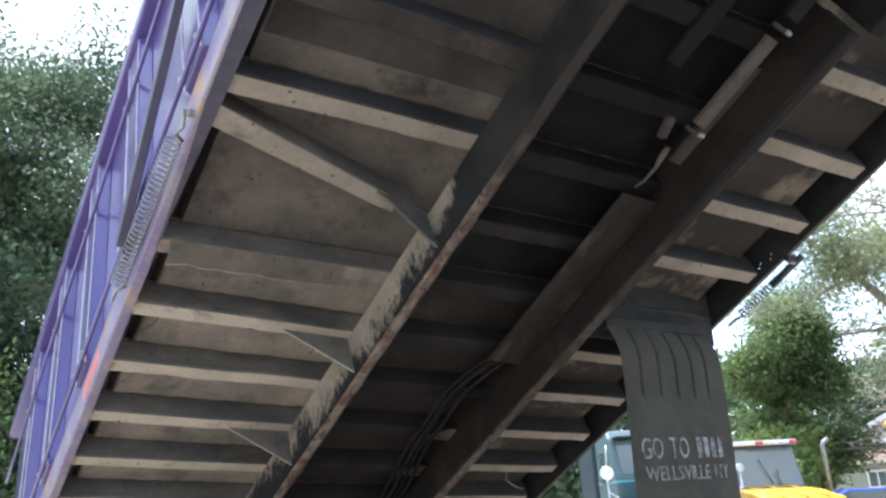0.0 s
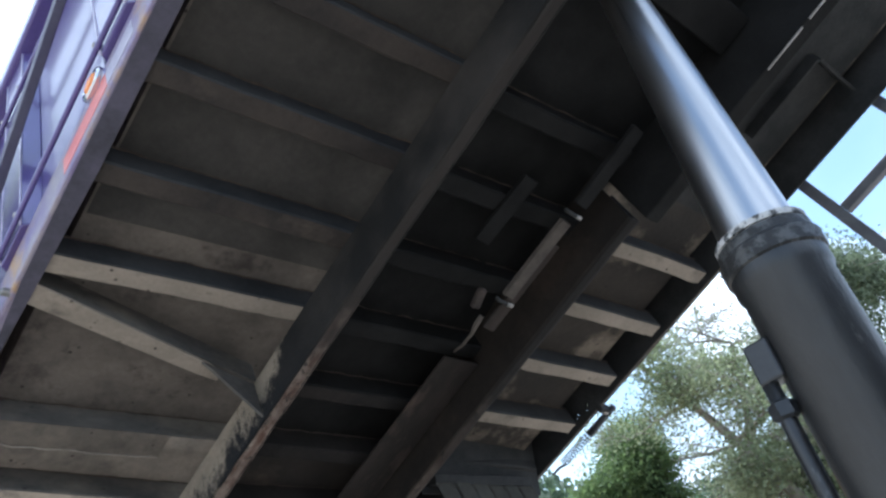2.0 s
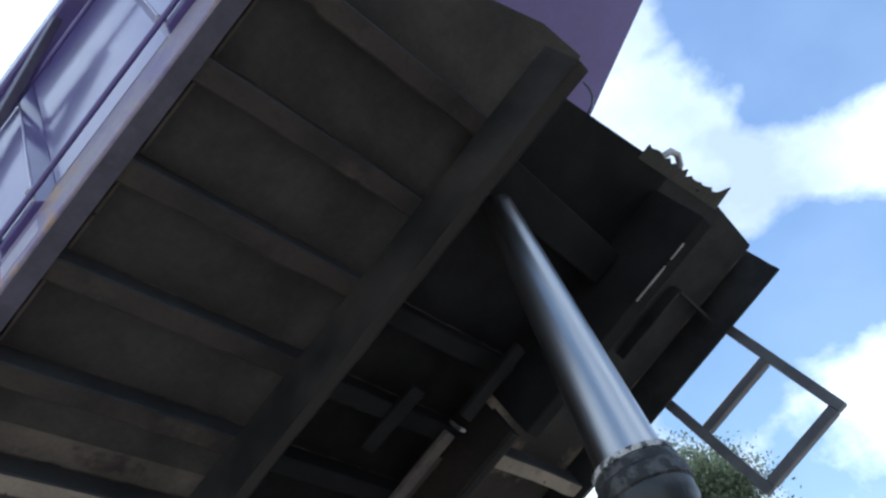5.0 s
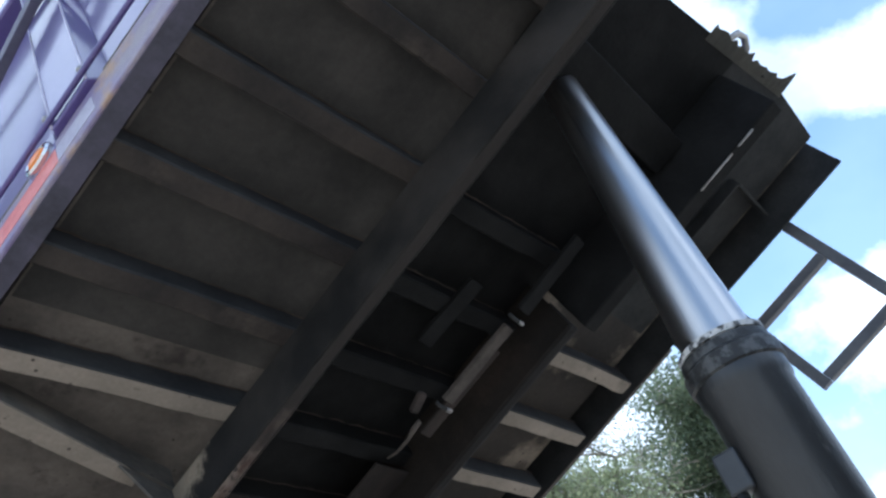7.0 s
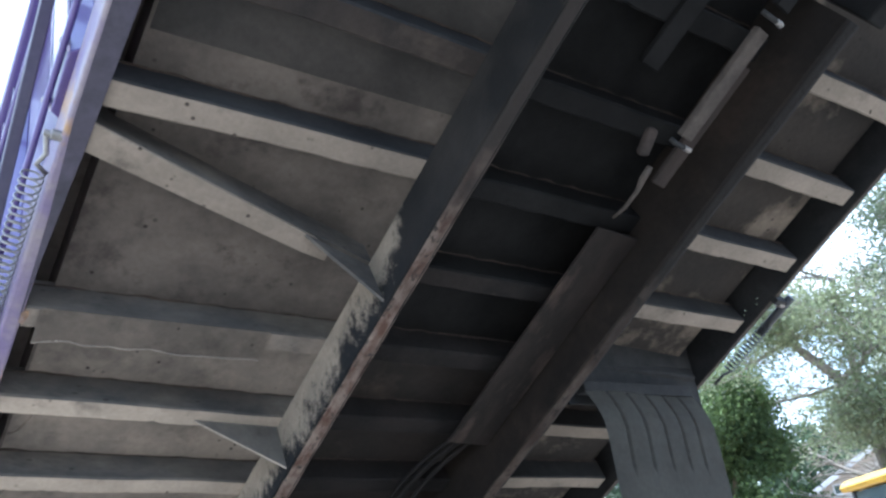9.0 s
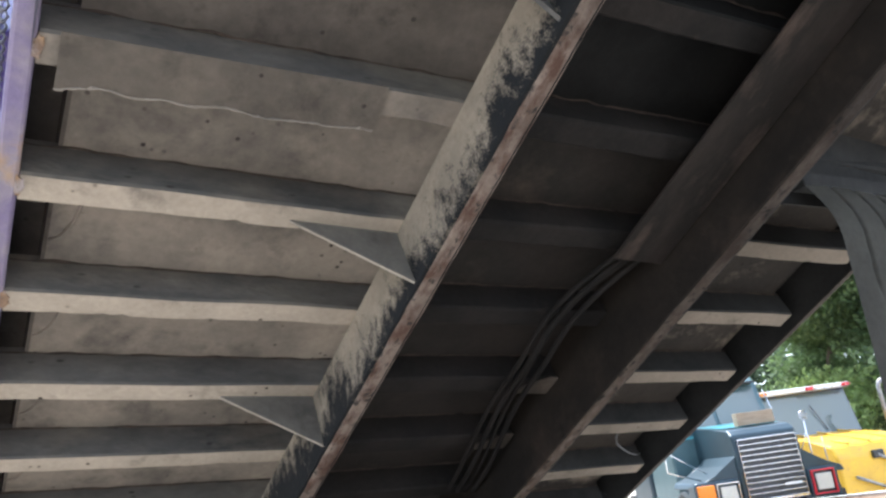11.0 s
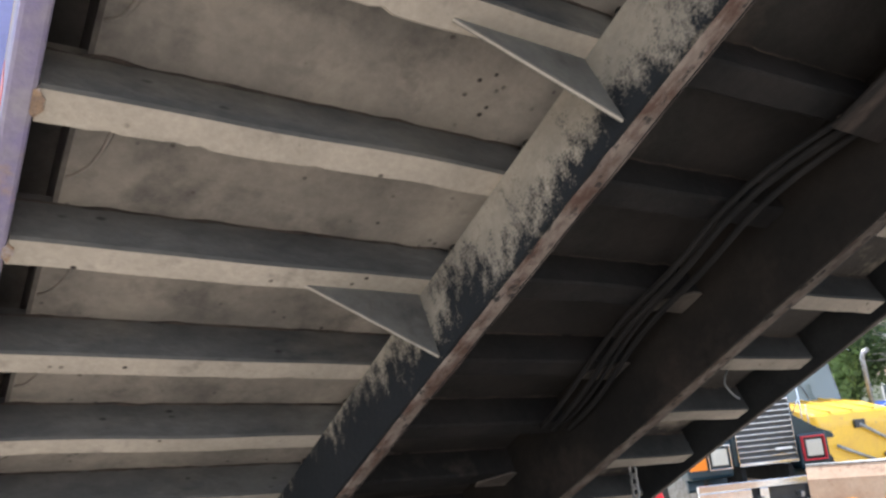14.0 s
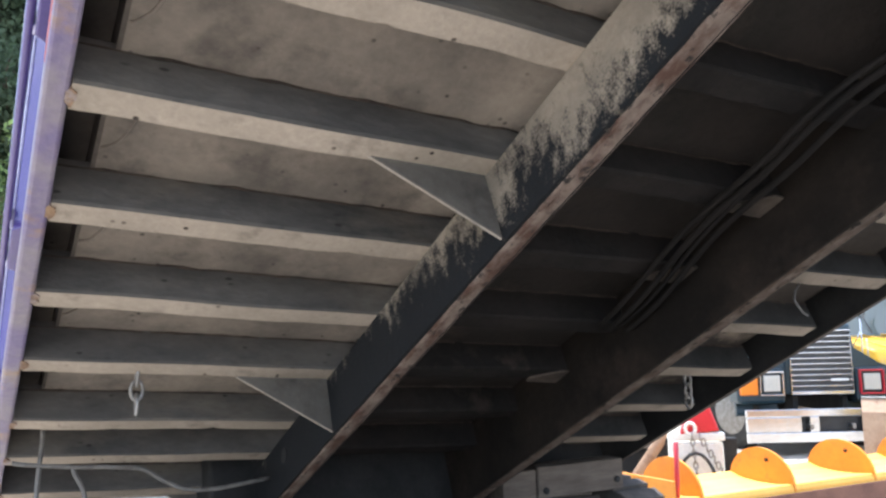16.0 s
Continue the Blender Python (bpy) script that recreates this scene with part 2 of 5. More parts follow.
TEAL = material("teal_truck_paint", (0.008, 0.026, 0.038), (0.011, 0.034, 0.048), 2.0, 0.38, 0.0, 0.02, 60.0, coat=0.2)
# Cab teal with dust and the sky's reflection put into a lighter tone.
TEAL_CAB = material("sky_toned_teal_paint", (0.055, 0.105, 0.115), (0.075, 0.13, 0.14), 2.0, 0.45, 0.0, 0.03, 60.0, coat=0.2)
TEAL_LIGHT = material("light_teal_stripe", (0.10, 0.36, 0.40), (0.12, 0.40, 0.44), 2.0, 0.25, 0.1, 0.02, 60.0, coat=0.6)
YELLOW = material("yellow_machine_paint", (0.72, 0.43, 0.02), (0.62, 0.36, 0.03), 2.0, 0.35, 0.0, 0.06, 40.0, coat=0.3, third=(0.32, 0.22, 0.08), third_scale=6.0, third_spread=(0.6, 0.75))
ORANGE = material("orange_plow_paint", (0.78, 0.30, 0.02), (0.68, 0.24, 0.02), 2.5, 0.45, 0.0, 0.1, 40.0, third=(0.30, 0.14, 0.05), third_scale=7.0, third_spread=(0.62, 0.75))
PLOWTOP = material("sun_bleached_orange", (0.86, 0.50, 0.09), (0.80, 0.42, 0.06), 2.5, 0.5, 0.0, 0.1, 40.0, third=(0.55, 0.30, 0.10), third_scale=7.0, third_spread=(0.64, 0.78))
# Plow front: its shade is put into this dark brown.
PLOWFACE = material("shaded_brown_face", (0.20, 0.105, 0.075), (0.14, 0.075, 0.058), 3.0, 0.7, 0.0, 0.25, 30.0)
REDP = material("red_paint", (0.55, 0.02, 0.035), (0.48, 0.018, 0.03), 2.0, 0.3, 0.0, 0.04, 40.0, coat=0.4)
BLUEP = material("blue_paint", (0.02, 0.08, 0.42), (0.018, 0.07, 0.36), 2.0, 0.25, 0.0, 0.03, 40.0, coat=0.5)
WHITEP = material("white_paint", (0.78, 0.78, 0.76), (0.68, 0.68, 0.66), 3.0, 0.4, 0.0, 0.05, 40.0)
TIMBERM = material("dusty_old_timber", (0.17, 0.14, 0.115), (0.11, 0.092, 0.078), 5.0, 0.9, 0.0, 0.35, 50.0, stretch=(1, 6, 6))
WOODM = material("weathered_wood", (0.40, 0.31, 0.22), (0.30, 0.23, 0.16), 4.0, 0.8, 0.0, 0.3, 60.0, stretch=(1, 8, 8))
BARK = material("bark", (0.11, 0.085, 0.065), (0.16, 0.13, 0.10), 6.0, 0.95, 0.0, 0.6, 25.0)
TWIG = material("grey_twigs", (0.36, 0.32, 0.27), (0.26, 0.23, 0.19), 5.0, 0.95, 0.0, 0.3, 25.0)


def leaf_material(name, base, second):
    m = material(name, base, second, 0.6, 0.55, 0.0, 0.0, 20.0, island=0.35)
    n, l = m.node_tree.nodes, m.node_tree.links
    b = n["Principled BSDF"]
    out = n["Material Output"]
    tr = n.new("ShaderNodeBsdfTranslucent")
    mixs = n.new("ShaderNodeMixShader")
    mixs.inputs[0].default_value = 0.5
    for link in list(b.inputs["Base Color"].links):
        l.new(link.from_socket, tr.inputs[0])
    l.new(b.outputs[0], mixs.inputs[1])
    l.new(tr.outputs[0], mixs.inputs[2])
    l.new(mixs.outputs[0], out.inputs[0])
    return m


LEAF_DARK = leaf_material("dark_leaves", (0.075, 0.115, 0.064), (0.115, 0.155, 0.088))
LEAF_MID = leaf_material("green_leaves", (0.16, 0.24, 0.085), (0.22, 0.30, 0.11))
LEAF_SAGE = leaf_material("sage_green_leaves", (0.22, 0.26, 0.14), (0.32, 0.345, 0.20))
LEAF_FULL = leaf_material("grey_green_leaves", (0.115, 0.145, 0.085), (0.165, 0.20, 0.12))
LEAF_LUSH = leaf_material("lush_leaves", (0.095, 0.145, 0.055), (0.155, 0.215, 0.08))
LEAF_LIGHT = leaf_material("light_green_leaves", (0.24, 0.33, 0.10), (0.30, 0.37, 0.13))
LEAF_PALE = leaf_material("pale_willow_leaves", (0.33, 0.35, 0.22), (0.27, 0.30, 0.18))


def sill_material():
    """Pale dry dust over black paint; the paint is washed bare along the lower half, with a ragged edge."""
    m = material("worn_sill_web", (0.285, 0.242, 0.188), (0.205, 0.176, 0.140), 6.0, 0.85, 0.0, 0.3, 80.0)
    n, l = m.node_tree.nodes, m.node_tree.links
    b = n["Principled BSDF"]
    dust = b.inputs["Base Color"].links[0].from_socket
    tc = n.new("ShaderNodeTexCoord")
    sep = n.new("ShaderNodeSeparateXYZ")
    l.new(tc.outputs["Object"], sep.inputs[0])
    parts = []
    for sc, amp, stretch in ((1.0, 0.34, (5, 5, 3)), (1.0, 0.15, (210, 210, 190)), (1.0, 0.20, (34, 38, 24))):
        mp = n.new("ShaderNodeMapping")
        mp.inputs["Scale"].default_value = stretch
        l.new(tc.outputs["Object"], mp.inputs[0])
        t = n.new("ShaderNodeTexNoise")
        t.inputs["Scale"].default_value, t.inputs["Detail"].default_value = sc, 8.0
        l.new(mp.outputs[0], t.inputs["Vector"])
        a = n.new("ShaderNodeMath")
        a.operation = "MULTIPLY_ADD"
        a.inputs[1].default_value, a.inputs[2].default_value = amp, -amp / 2
        l.new(t.outputs["Fac"], a.inputs[0])
        parts.append(a.outputs[0])
    pair = n.new("ShaderNodeMath")
    l.new(parts[0], pair.inputs[0])
    l.new(parts[1], pair.inputs[1])
    add = n.new("ShaderNodeMath")
    l.new(pair.outputs[0], add.inputs[0])
    l.new(parts[2], add.inputs[1])
    add2 = n.new("ShaderNodeMath")
    l.new(sep.outputs["Z"], add2.inputs[0])
    l.new(add.outputs[0], add2.inputs[1])
    tail = n.new("ShaderNodeMapRange")
    tail.inputs["From Min"].default_value, tail.inputs["From Max"].default_value = 0.2, 1.5
    tail.inputs["To Min"].default_value, tail.inputs["To Max"].default_value = 0.0, -0.16
    l.new(sep.outputs["Y"], tail.inputs[0])
    # Dust gives way to dark steel forward, to paint in the dim front.
    fore = n.new("ShaderNodeMapRange")
    fore.inputs["From Min"].default_value, fore.inputs["From Max"].default_value = -1.5, -0.6
    fore.inputs["To Min"].default_value, fore.inputs["To Max"].default_value = -0.40, 0.0
    l.new(sep.outputs["Y"], fore.inputs[0])
    add4 = n.new("ShaderNodeMath")
    l.new(add2.outputs[0], add4.inputs[0])
    l.new(fore.outputs[0], add4.inputs[1])
    add3 = n.new("ShaderNodeMath")
    l.new(add4.outputs[0], add3.inputs[0])
    l.new(tail.outputs[0], add3.inputs[1])
    mr = n.new("ShaderNodeMapRange")
    mr.inputs["From Min"].default_value, mr.inputs["From Max"].default_value = -0.135, -0.06
    l.new(add3.outputs[0], mr.inputs[0])
    mx = n.new("ShaderNodeMixRGB")
    bare = n.new("ShaderNodeMixRGB")
    near = n.new("ShaderNodeMapRange")
    near.inputs["From Min"].default_value, near.inputs["From Max"].default_value = -1.3, -0.5
    l.new(sep.outputs["Y"], near.inputs[0])
    l.new(near.outputs[0], bare.inputs[0])
    grime = n.new("ShaderNodeTexNoise")
    grime.inputs["Scale"].default_value, grime.inputs["Detail"].default_value = 3.5, 7.0
    l.new(tc.outputs["Object"], grime.inputs["Vector"])
    tone = n.new("ShaderNodeValToRGB")
    tone.color_ramp.elements[0].position, tone.color_ramp.elements[1].position = 0.38, 0.66
    tone.color_ramp.elements[0].color, tone.color_ramp.elements[1].color = (0.014, 0.0135, 0.013, 1), (0.042, 0.037, 0.033, 1)
    l.new(grime.outputs["Fac"], tone.inputs[0])
    l.new(tone.outputs[0], bare.inputs[1])
    bare.inputs[2].default_value = (0.0145, 0.0152, 0.0165, 1)
    l.new(bare.outputs[0], mx.inputs[1])
    l.new(mr.outputs[0], mx.inputs[0])
    l.new(dust, mx.inputs[2])
    l.new(mx.outputs[0], b.inputs["Base Color"])
    return m


def flange_material(name, pale, rust, dark, front):
    """Scraped steel along a sill's bottom: rust and pale scuffs in long streaks, the dim front end put into a dark
    tone.
    """
    m = material(name, pale, tuple(c * 0.72 for c in pale), 26.0, 0.85, 0.0, 0.5, 70.0)
    n, l = m.node_tree.nodes, m.node_tree.links
    b = n["Principled BSDF"]
    col = b.inputs["Base Color"].links[0].from_socket
    tc = n.new("ShaderNodeTexCoord")
    sep = n.new("ShaderNodeSeparateXYZ")
    l.new(tc.outputs["Object"], sep.inputs[0])
    for scale, stretch, lo, hi, tint in ((1.0, (24, 11.0, 24), 0.42, 0.60, rust), (1.0, (46, 30, 46), 0.56, 0.66, dark)):
        mp = n.new("ShaderNodeMapping")
        mp.inputs["Scale"].default_value = stretch
        l.new(tc.outputs["Object"], mp.inputs[0])
        t = n.new("ShaderNodeTexNoise")
        t.inputs["Scale"].default_value, t.inputs["Detail"].default_value, t.inputs["Roughness"].default_value = scale, 7.0, 0.65
        l.new(mp.outputs[0], t.inputs["Vector"])
        r = n.new("ShaderNodeMapRange")
        r.inputs["From Min"].default_value, r.inputs["From Max"].default_value = lo, hi
        l.new(t.outputs["Fac"], r.inputs[0])
        mx = n.new("ShaderNodeMixRGB")
        l.new(r.outputs[0], mx.inputs[0])
        l.new(col, mx.inputs[1])
        mx.inputs[2].default_value = (*tint, 1)
        col = mx.outputs[0]
    wob = n.new("ShaderNodeTexNoise")
    wob.inputs["Scale"].default_value, wob.inputs["Detail"].default_value = 6.0, 8.0
    l.new(tc.outputs["Object"], wob.inputs["Vector"])
    add = n.new("ShaderNodeMath")
    add.operation = "MULTIPLY_ADD"
    add.inputs[1].default_value = 1.4
    l.new(wob.outputs["Fac"], add.inputs[0])
    l.new(sep.outputs["Y"], add.inputs[2])
    r = n.new("ShaderNodeMapRange")
    r.inputs["From Min"].default_value, r.inputs["From Max"].default_value = front[0] + 0.7, front[1] + 0.7
    l.new(add.outputs[0], r.inputs[0])
    mx = n.new("ShaderNodeMixRGB")
    l.new(r.outputs[0], mx.inputs[0])
    mx.inputs[1].default_value = (*dark, 1)
    l.new(col, mx.inputs[2])
    l.new(mx.outputs[0], b.inputs["Base Color"])
    return m


RUST = flange_material("scraped_rusty_flange", (0.25, 0.195, 0.16), (0.095, 0.056, 0.042), (0.036, 0.031, 0.028), (-1.25, -0.45))
RUST_DARK = flange_material("dim_rusty_flange", (0.17, 0.135, 0.11), (0.085, 0.058, 0.045), (0.018, 0.016, 0.015), (-1.0, 0.6))
SILLWEB = sill_material()
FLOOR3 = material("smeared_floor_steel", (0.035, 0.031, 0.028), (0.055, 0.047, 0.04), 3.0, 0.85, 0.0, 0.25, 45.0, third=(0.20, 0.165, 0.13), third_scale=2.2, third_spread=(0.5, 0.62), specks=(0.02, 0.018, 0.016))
# Mid bay and far sill: shade between the sills toned into these colours.
MIDM = material("shaded_mid_floor_steel", (0.042, 0.035, 0.031), (0.026, 0.024, 0.022), 3.0, 0.85, 0.0, 0.25, 45.0, third=(0.07, 0.055, 0.045), third_scale=3.0, third_spread=(0.56, 0.7))
MIDCM = material("shaded_mid_bay_steel", (0.030, 0.026, 0.024), (0.018, 0.017, 0.0165), 4.0, 0.85, 0.0, 0.25, 60.0, third=(0.060, 0.048, 0.040), third_scale=4.0, third_spread=(0.58, 0.72))
FARSILL = material("shaded_brown_sill", (0.026, 0.021, 0.0175), (0.016, 0.014, 0.0125), 3.0, 0.8, 0.0, 0.25, 50.0, third=(0.042, 0.032, 0.026), third_scale=2.5, third_spread=(0.55, 0.70))
DUSTHOSE = material("dust_caked_hose", (0.022, 0.019, 0.017), (0.014, 0.013, 0.012), 9.0, 0.85, 0.0, 0.2, 60.0)
KNUCKLEM = material("oily_brown_steel", (0.062, 0.048, 0.041), (0.030, 0.026, 0.024), 14.0, 0.75, 0.0, 0.3, 60.0)
BARM = material("grimy_bar_steel", (0.095, 0.080, 0.068), (0.055, 0.047, 0.041), 6.0, 0.8, 0.0, 0.2, 60.0)
# Half-dusty steel of the far gussets; on the patches it paints in light.
PATCHM = material("half_lit_dusty_steel", (0.15, 0.12, 0.096), (0.08, 0.066, 0.055), 6.0, 0.85, 0.0, 0.2, 60.0)
GUSSETM = material("thin_dust_gusset", (0.165, 0.148, 0.126), (0.115, 0.104, 0.09), 5.0, 0.85, 0.0, 0.25, 60.0, third=(0.07, 0.064, 0.058), third_scale=4.0)
# Dull grey web steel, toned darker again for the shade on upright faces.
WEBM = material("shaded_grey_web", (0.122, 0.112, 0.101), (0.068, 0.065, 0.062), 4.0, 0.85, 0.0, 0.35, 45.0, third=(0.165, 0.144, 0.118), third_scale=3.0, third_spread=(0.52, 0.70), stretch=(0.6, 1, 1.3), specks=(0.04, 0.036, 0.033))
AIRLINE = material("dusty_air_line", (0.20, 0.185, 0.165), (0.12, 0.11, 0.10), 14.0, 0.8, 0.0, 0.2, 60.0)
# Low specular helps hold the shade painted into the well and mid bay.
for m in (WELLM, FRONTW, FRONTM, DIMFLANGE, MIDCM, FARSILL):
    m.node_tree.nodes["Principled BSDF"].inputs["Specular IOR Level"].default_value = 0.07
CREAM = material("cream_siding", (0.62, 0.55, 0.46), (0.56, 0.49, 0.41), 1.5, 0.8, 0.0, 0.1, 20.0)
PORCHM = material("grey_green_siding", (0.36, 0.38, 0.30), (0.31, 0.33, 0.26), 1.5, 0.8, 0.0, 0.1, 20.0)
TANRUST = material("rusty_tan_blade", (0.42, 0.29, 0.19), (0.33, 0.20, 0.12), 2.0, 0.6, 0.1, 0.2, 30.0, third=(0.22, 0.12, 0.07), third_scale=5.0)
ROOFM = material("brown_shingle_roof", (0.28, 0.19, 0.15), (0.22, 0.155, 0.125), 3.0, 0.9, 0.0, 0.3, 12.0)


# ---- builders ----
def thing(name, matrix, label, category, group="", kind=""):
    ob = new(name)
    ob.empty_display_size = 0.1
    ob.matrix_basis = matrix
    return tagged(ob, label, category, group, kind)


def part(name, bm, mat, parent=None, label="", smooth=False):
    me = bpy.data.meshes.new(name)
    bmesh.ops.recalc_face_normals(bm, faces=bm.faces)
    bm.to_mesh(me)
    bm.free()
    if smooth:
        me.shade_smooth()
    me.materials.append(mat)
    ob = new(name, me)
    ob.parent = parent
    return tagged(ob, label)


def add_box(bm, xs, ys, zs, bevel=0.0, m=None):
    (x0, x1), (y0, y1), (z0, z1) = xs, ys, zs
    v = [bm.verts.new((x, y, z)) for x in (x0, x1) for y in (y0, y1) for z in (z0, z1)]
    fs = [bm.faces.new([v[i] for i in q]) for q in ((0, 1, 3, 2), (4, 6, 7, 5), (0, 4, 5, 1), (2, 3, 7, 6), (0, 2, 6, 4), (1, 5, 7, 3))]
    if m is not None:
        bmesh.ops.transform(bm, matrix=m, verts=v)
    if bevel:
        es = list({e for f in fs for e in f.edges})
        bmesh.ops.bevel(bm, geom=es, offset=bevel, segments=2, profile=0.5, affect="EDGES", clamp_overlap=True)
    return bm


def box(name, xs, ys, zs, mat, parent=None, label="", bevel=0.004, m=None):
    return part(name, add_box(bmesh.new(), xs, ys, zs, bevel, m), mat, parent, label)


def frame_of(d):
    d = Vector(d).normalized()
    a = Vector((0, 0, 1)) if abs(d.z) < 0.95 else Vector((1, 0, 0))
    u = d.cross(a).normalized()
    return u, d.cross(u).normalized()


def add_tube(bm, pts, radius, sides=12, caps=True):
    """A round bar through points; radius is one number or one for each point."""
    pts = [Vector(p) for p in pts]
    rad = radius if isinstance(radius, (list, tuple)) else [radius] * len(pts)
    rings = []
    u = None
    for i, p in enumerate(pts):
        d = (pts[min(i + 1, len(pts) - 1)] - pts[max(i - 1, 0)]).normalized()
        if u is None:
            u, w = frame_of(d)
        else:
            u = (u - d * u.dot(d)).normalized()
            w = d.cross(u)
        rings.append([bm.verts.new(p + (u * math.cos(2 * math.pi * k / sides) + w * math.sin(2 * math.pi * k / sides)) * rad[i]) for k in range(sides)])
    for a, b in zip(rings, rings[1:]):
        for k in range(sides):
            bm.faces.new((a[k], a[(k + 1) % sides], b[(k + 1) % sides], b[k]))
    if caps:
        bm.faces.new(rings[0][::-1])
        bm.faces.new(rings[-1])
    return bm


def tube(name, pts, radius, mat, parent=None, label="", sides=12):
    return part(name, add_tube(bmesh.new(), pts, radius, sides), mat, parent, label, smooth=True)


def lathe(name, prof, mat, parent=None, m=None, label="", sides=40, smooth=True):
    """A turned shape: prof holds (radius, height) pairs along the local z axis."""
    bm = bmesh.new()
    rings = [[bm.verts.new((r * math.cos(2 * math.pi * k / sides), r * math.sin(2 * math.pi * k / sides), z)) for k in range(sides)] for r, z in prof]
    for a, b in zip(rings, rings[1:]):
        for k in range(sides):
            bm.faces.new((a[k], a[(k + 1) % sides], b[(k + 1) % sides], b[k]))
    bm.faces.new(rings[0][::-1])
    bm.faces.new(rings[-1])
    if m is not None:
        bmesh.ops.transform(bm, matrix=m, verts=bm.verts)
    ob = part(name, bm, mat, parent, label)
    if smooth:
        ob.data.shade_smooth()
        ob.data.set_sharp_from_angle(angle=radians(35))
    return ob


def prism(name, outline, axis, lo, hi, mat, parent=None, label="", bevel=0.0, m=None):
    """An outline of (a, b) pairs pushed along an axis: x takes (y, z), y takes (x, z), z takes (x, y)."""
    bm = bmesh.new()

    def place(a, b, c):
        return {"x": (c, a, b), "y": (a, c, b), "z": (a, b, c)}[axis]

    r0 = [bm.verts.new(place(a, b, lo)) for a, b in outline]
    r1 = [bm.verts.new(place(a, b, hi)) for a, b in outline]
    n = len(outline)
    bm.faces.new(r0)
    bm.faces.new(r1[::-1])
    for k in range(n):
        bm.faces.new((r0[k], r1[k], r1[(k + 1) % n], r0[(k + 1) % n]))
    if m is not None:
        bmesh.ops.transform(bm, matrix=m, verts=bm.verts)
    if bevel:
        bmesh.ops.bevel(bm, geom=list(bm.edges), offset=bevel, segments=2, profile=0.5, affect="EDGES", clamp_overlap=True)
    return part(name, bm, mat, parent, label)


# ---- ground ----
def ground_z(x, y):
    """The yard falls a little away from the raised truck."""
    return -0.25 * min(1.0, max(0.0, (math.hypot(x, y) - 4.0) / 8.0))


bm = bmesh.new()
N = 40
gv = {}
for i in range(-N, N + 1):
    for j in range(-N, N + 1):
        x = math.copysign((abs(i) / N) ** 3, i) * 900 + 4
        y = math.copysign((abs(j) / N) ** 3, j) * 900 + 4
        near = max(0.0, 1 - math.hypot(x - 4, y - 4) / 60)
        gv[i, j] = bm.verts.new((x, y, ground_z(x, y) + 0.04 * noise.noise((x * 0.4, y * 0.4, 0)) * near))
for i in range(-N, N):
    for j in range(-N, N):
        bm.faces.new((gv[i, j], gv[i + 1, j], gv[i + 1, j + 1], gv[i, j + 1]))
tagged(part("ground", bm, DIRT), "pale dusty gravel and dirt yard", "ground", kind="structure")

# ---- truck chassis under the body ----
chassis = thing("truck_chassis", pose(0, 0, 0), "dark steel truck chassis with tandem tyres and a plain cab", "truck chassis")
for x in (0.775, 1.545):
    box("frame_rail", (x, x + 0.06), (-5.8, 2.05), (0.55, 0.80), BLACKSTEEL, chassis)
for y in (-4.4, -1.9, -0.6, 0.9, 1.98):
    box("frame_crossmember", (0.835, 1.545), (y - 0.06, y + 0.06), (0.58, 0.76), BLACKSTEEL, chassis)
cab = prism("cab", [(-5.9, 0.8), (-5.92, 1.45), (-5.2, 1.62), (-4.95, 2.55), (-4.75, 2.72), (-3.9, 2.72), (-3.8, 2.6), (-3.8, 0.8)], "x", 0.12, 2.24, BLACKP, chassis, "plain dark cab", 0.05)
for x in (0.112, 2.24):
    box("side_window", (x, x + 0.008), (-4.85, -4.1), (1.75, 2.45), GLASS, cab, "dark side window", 0.0)
TYRE = [(0.30, -0.12), (0.44, -0.135), (0.485, -0.11), (0.50, -0.09), (0.50, 0.09), (0.485, 0.11), (0.44, 0.135), (0.30, 0.12)]


def wheel(x, y, parent, r=1.0, rim=STEEL, turn=0.0, tread=TYREM):
    at = Matrix.Translation((x, y, 0.5 * r)) @ Matrix.Rotation(radians(turn), 4, "Z")
    m = at @ Matrix.Rotation(radians(90), 4, "Y") @ Matrix.Scale(r, 4)
    ty = lathe("tyre", TYRE, tread, parent, m, "", 36)
    lathe("rim", [(0.29, -0.125), (0.305, -0.12), (0.27, -0.06), (0.12, -0.03), (0.11, -0.10), (0.05, -0.11), (0.05, 0.10), (0.30, 0.12)], rim, ty, m, "", 30)
    for k in range(30):
        a = 2 * math.pi * k / 30
        lug = bmesh.new()
        add_box(lug, (-0.10, 0.10), (-0.035, 0.035), (0.490, 0.512), 0.004, at @ Matrix.Rotation(a, 4, "X") @ Matrix.Scale(r, 4))
        part("tread_block", lug, tread, ty)
    return ty


for y in (0.72, 2.02):
    for x in (0.08, 0.39, 1.98, 2.29):
        wheel(x, y, chassis, 1.0, BLACKSTEEL, 0.0, DUSTY_TYRE)
    box("axle", (0.3, 2.1), (y - 0.07, y + 0.07), (0.42, 0.58), BLACKSTEEL, chassis)
for x in (0.2, 2.16):
    wheel(x, -5.0, chassis, 1.0, BLACKSTEEL)
box("front_axle", (0.2, 2.16), (-5.06, -4.94), (0.42, 0.56), BLACKSTEEL, chassis)
# Added dark plate: keeps sunlit ground from showing between the tyres.
box("ground_blocker", (0.60, 1.78), (2.10, 2.13), (0.22, 0.80), BLACKSTEEL, chassis, "dark plate added to block the sunlit ground between the tyres", 0.004)
timber = thing("timber", pose(1.885, 1.85, 1.005), "dusty squared timber lying across the rear tyres", "timber")
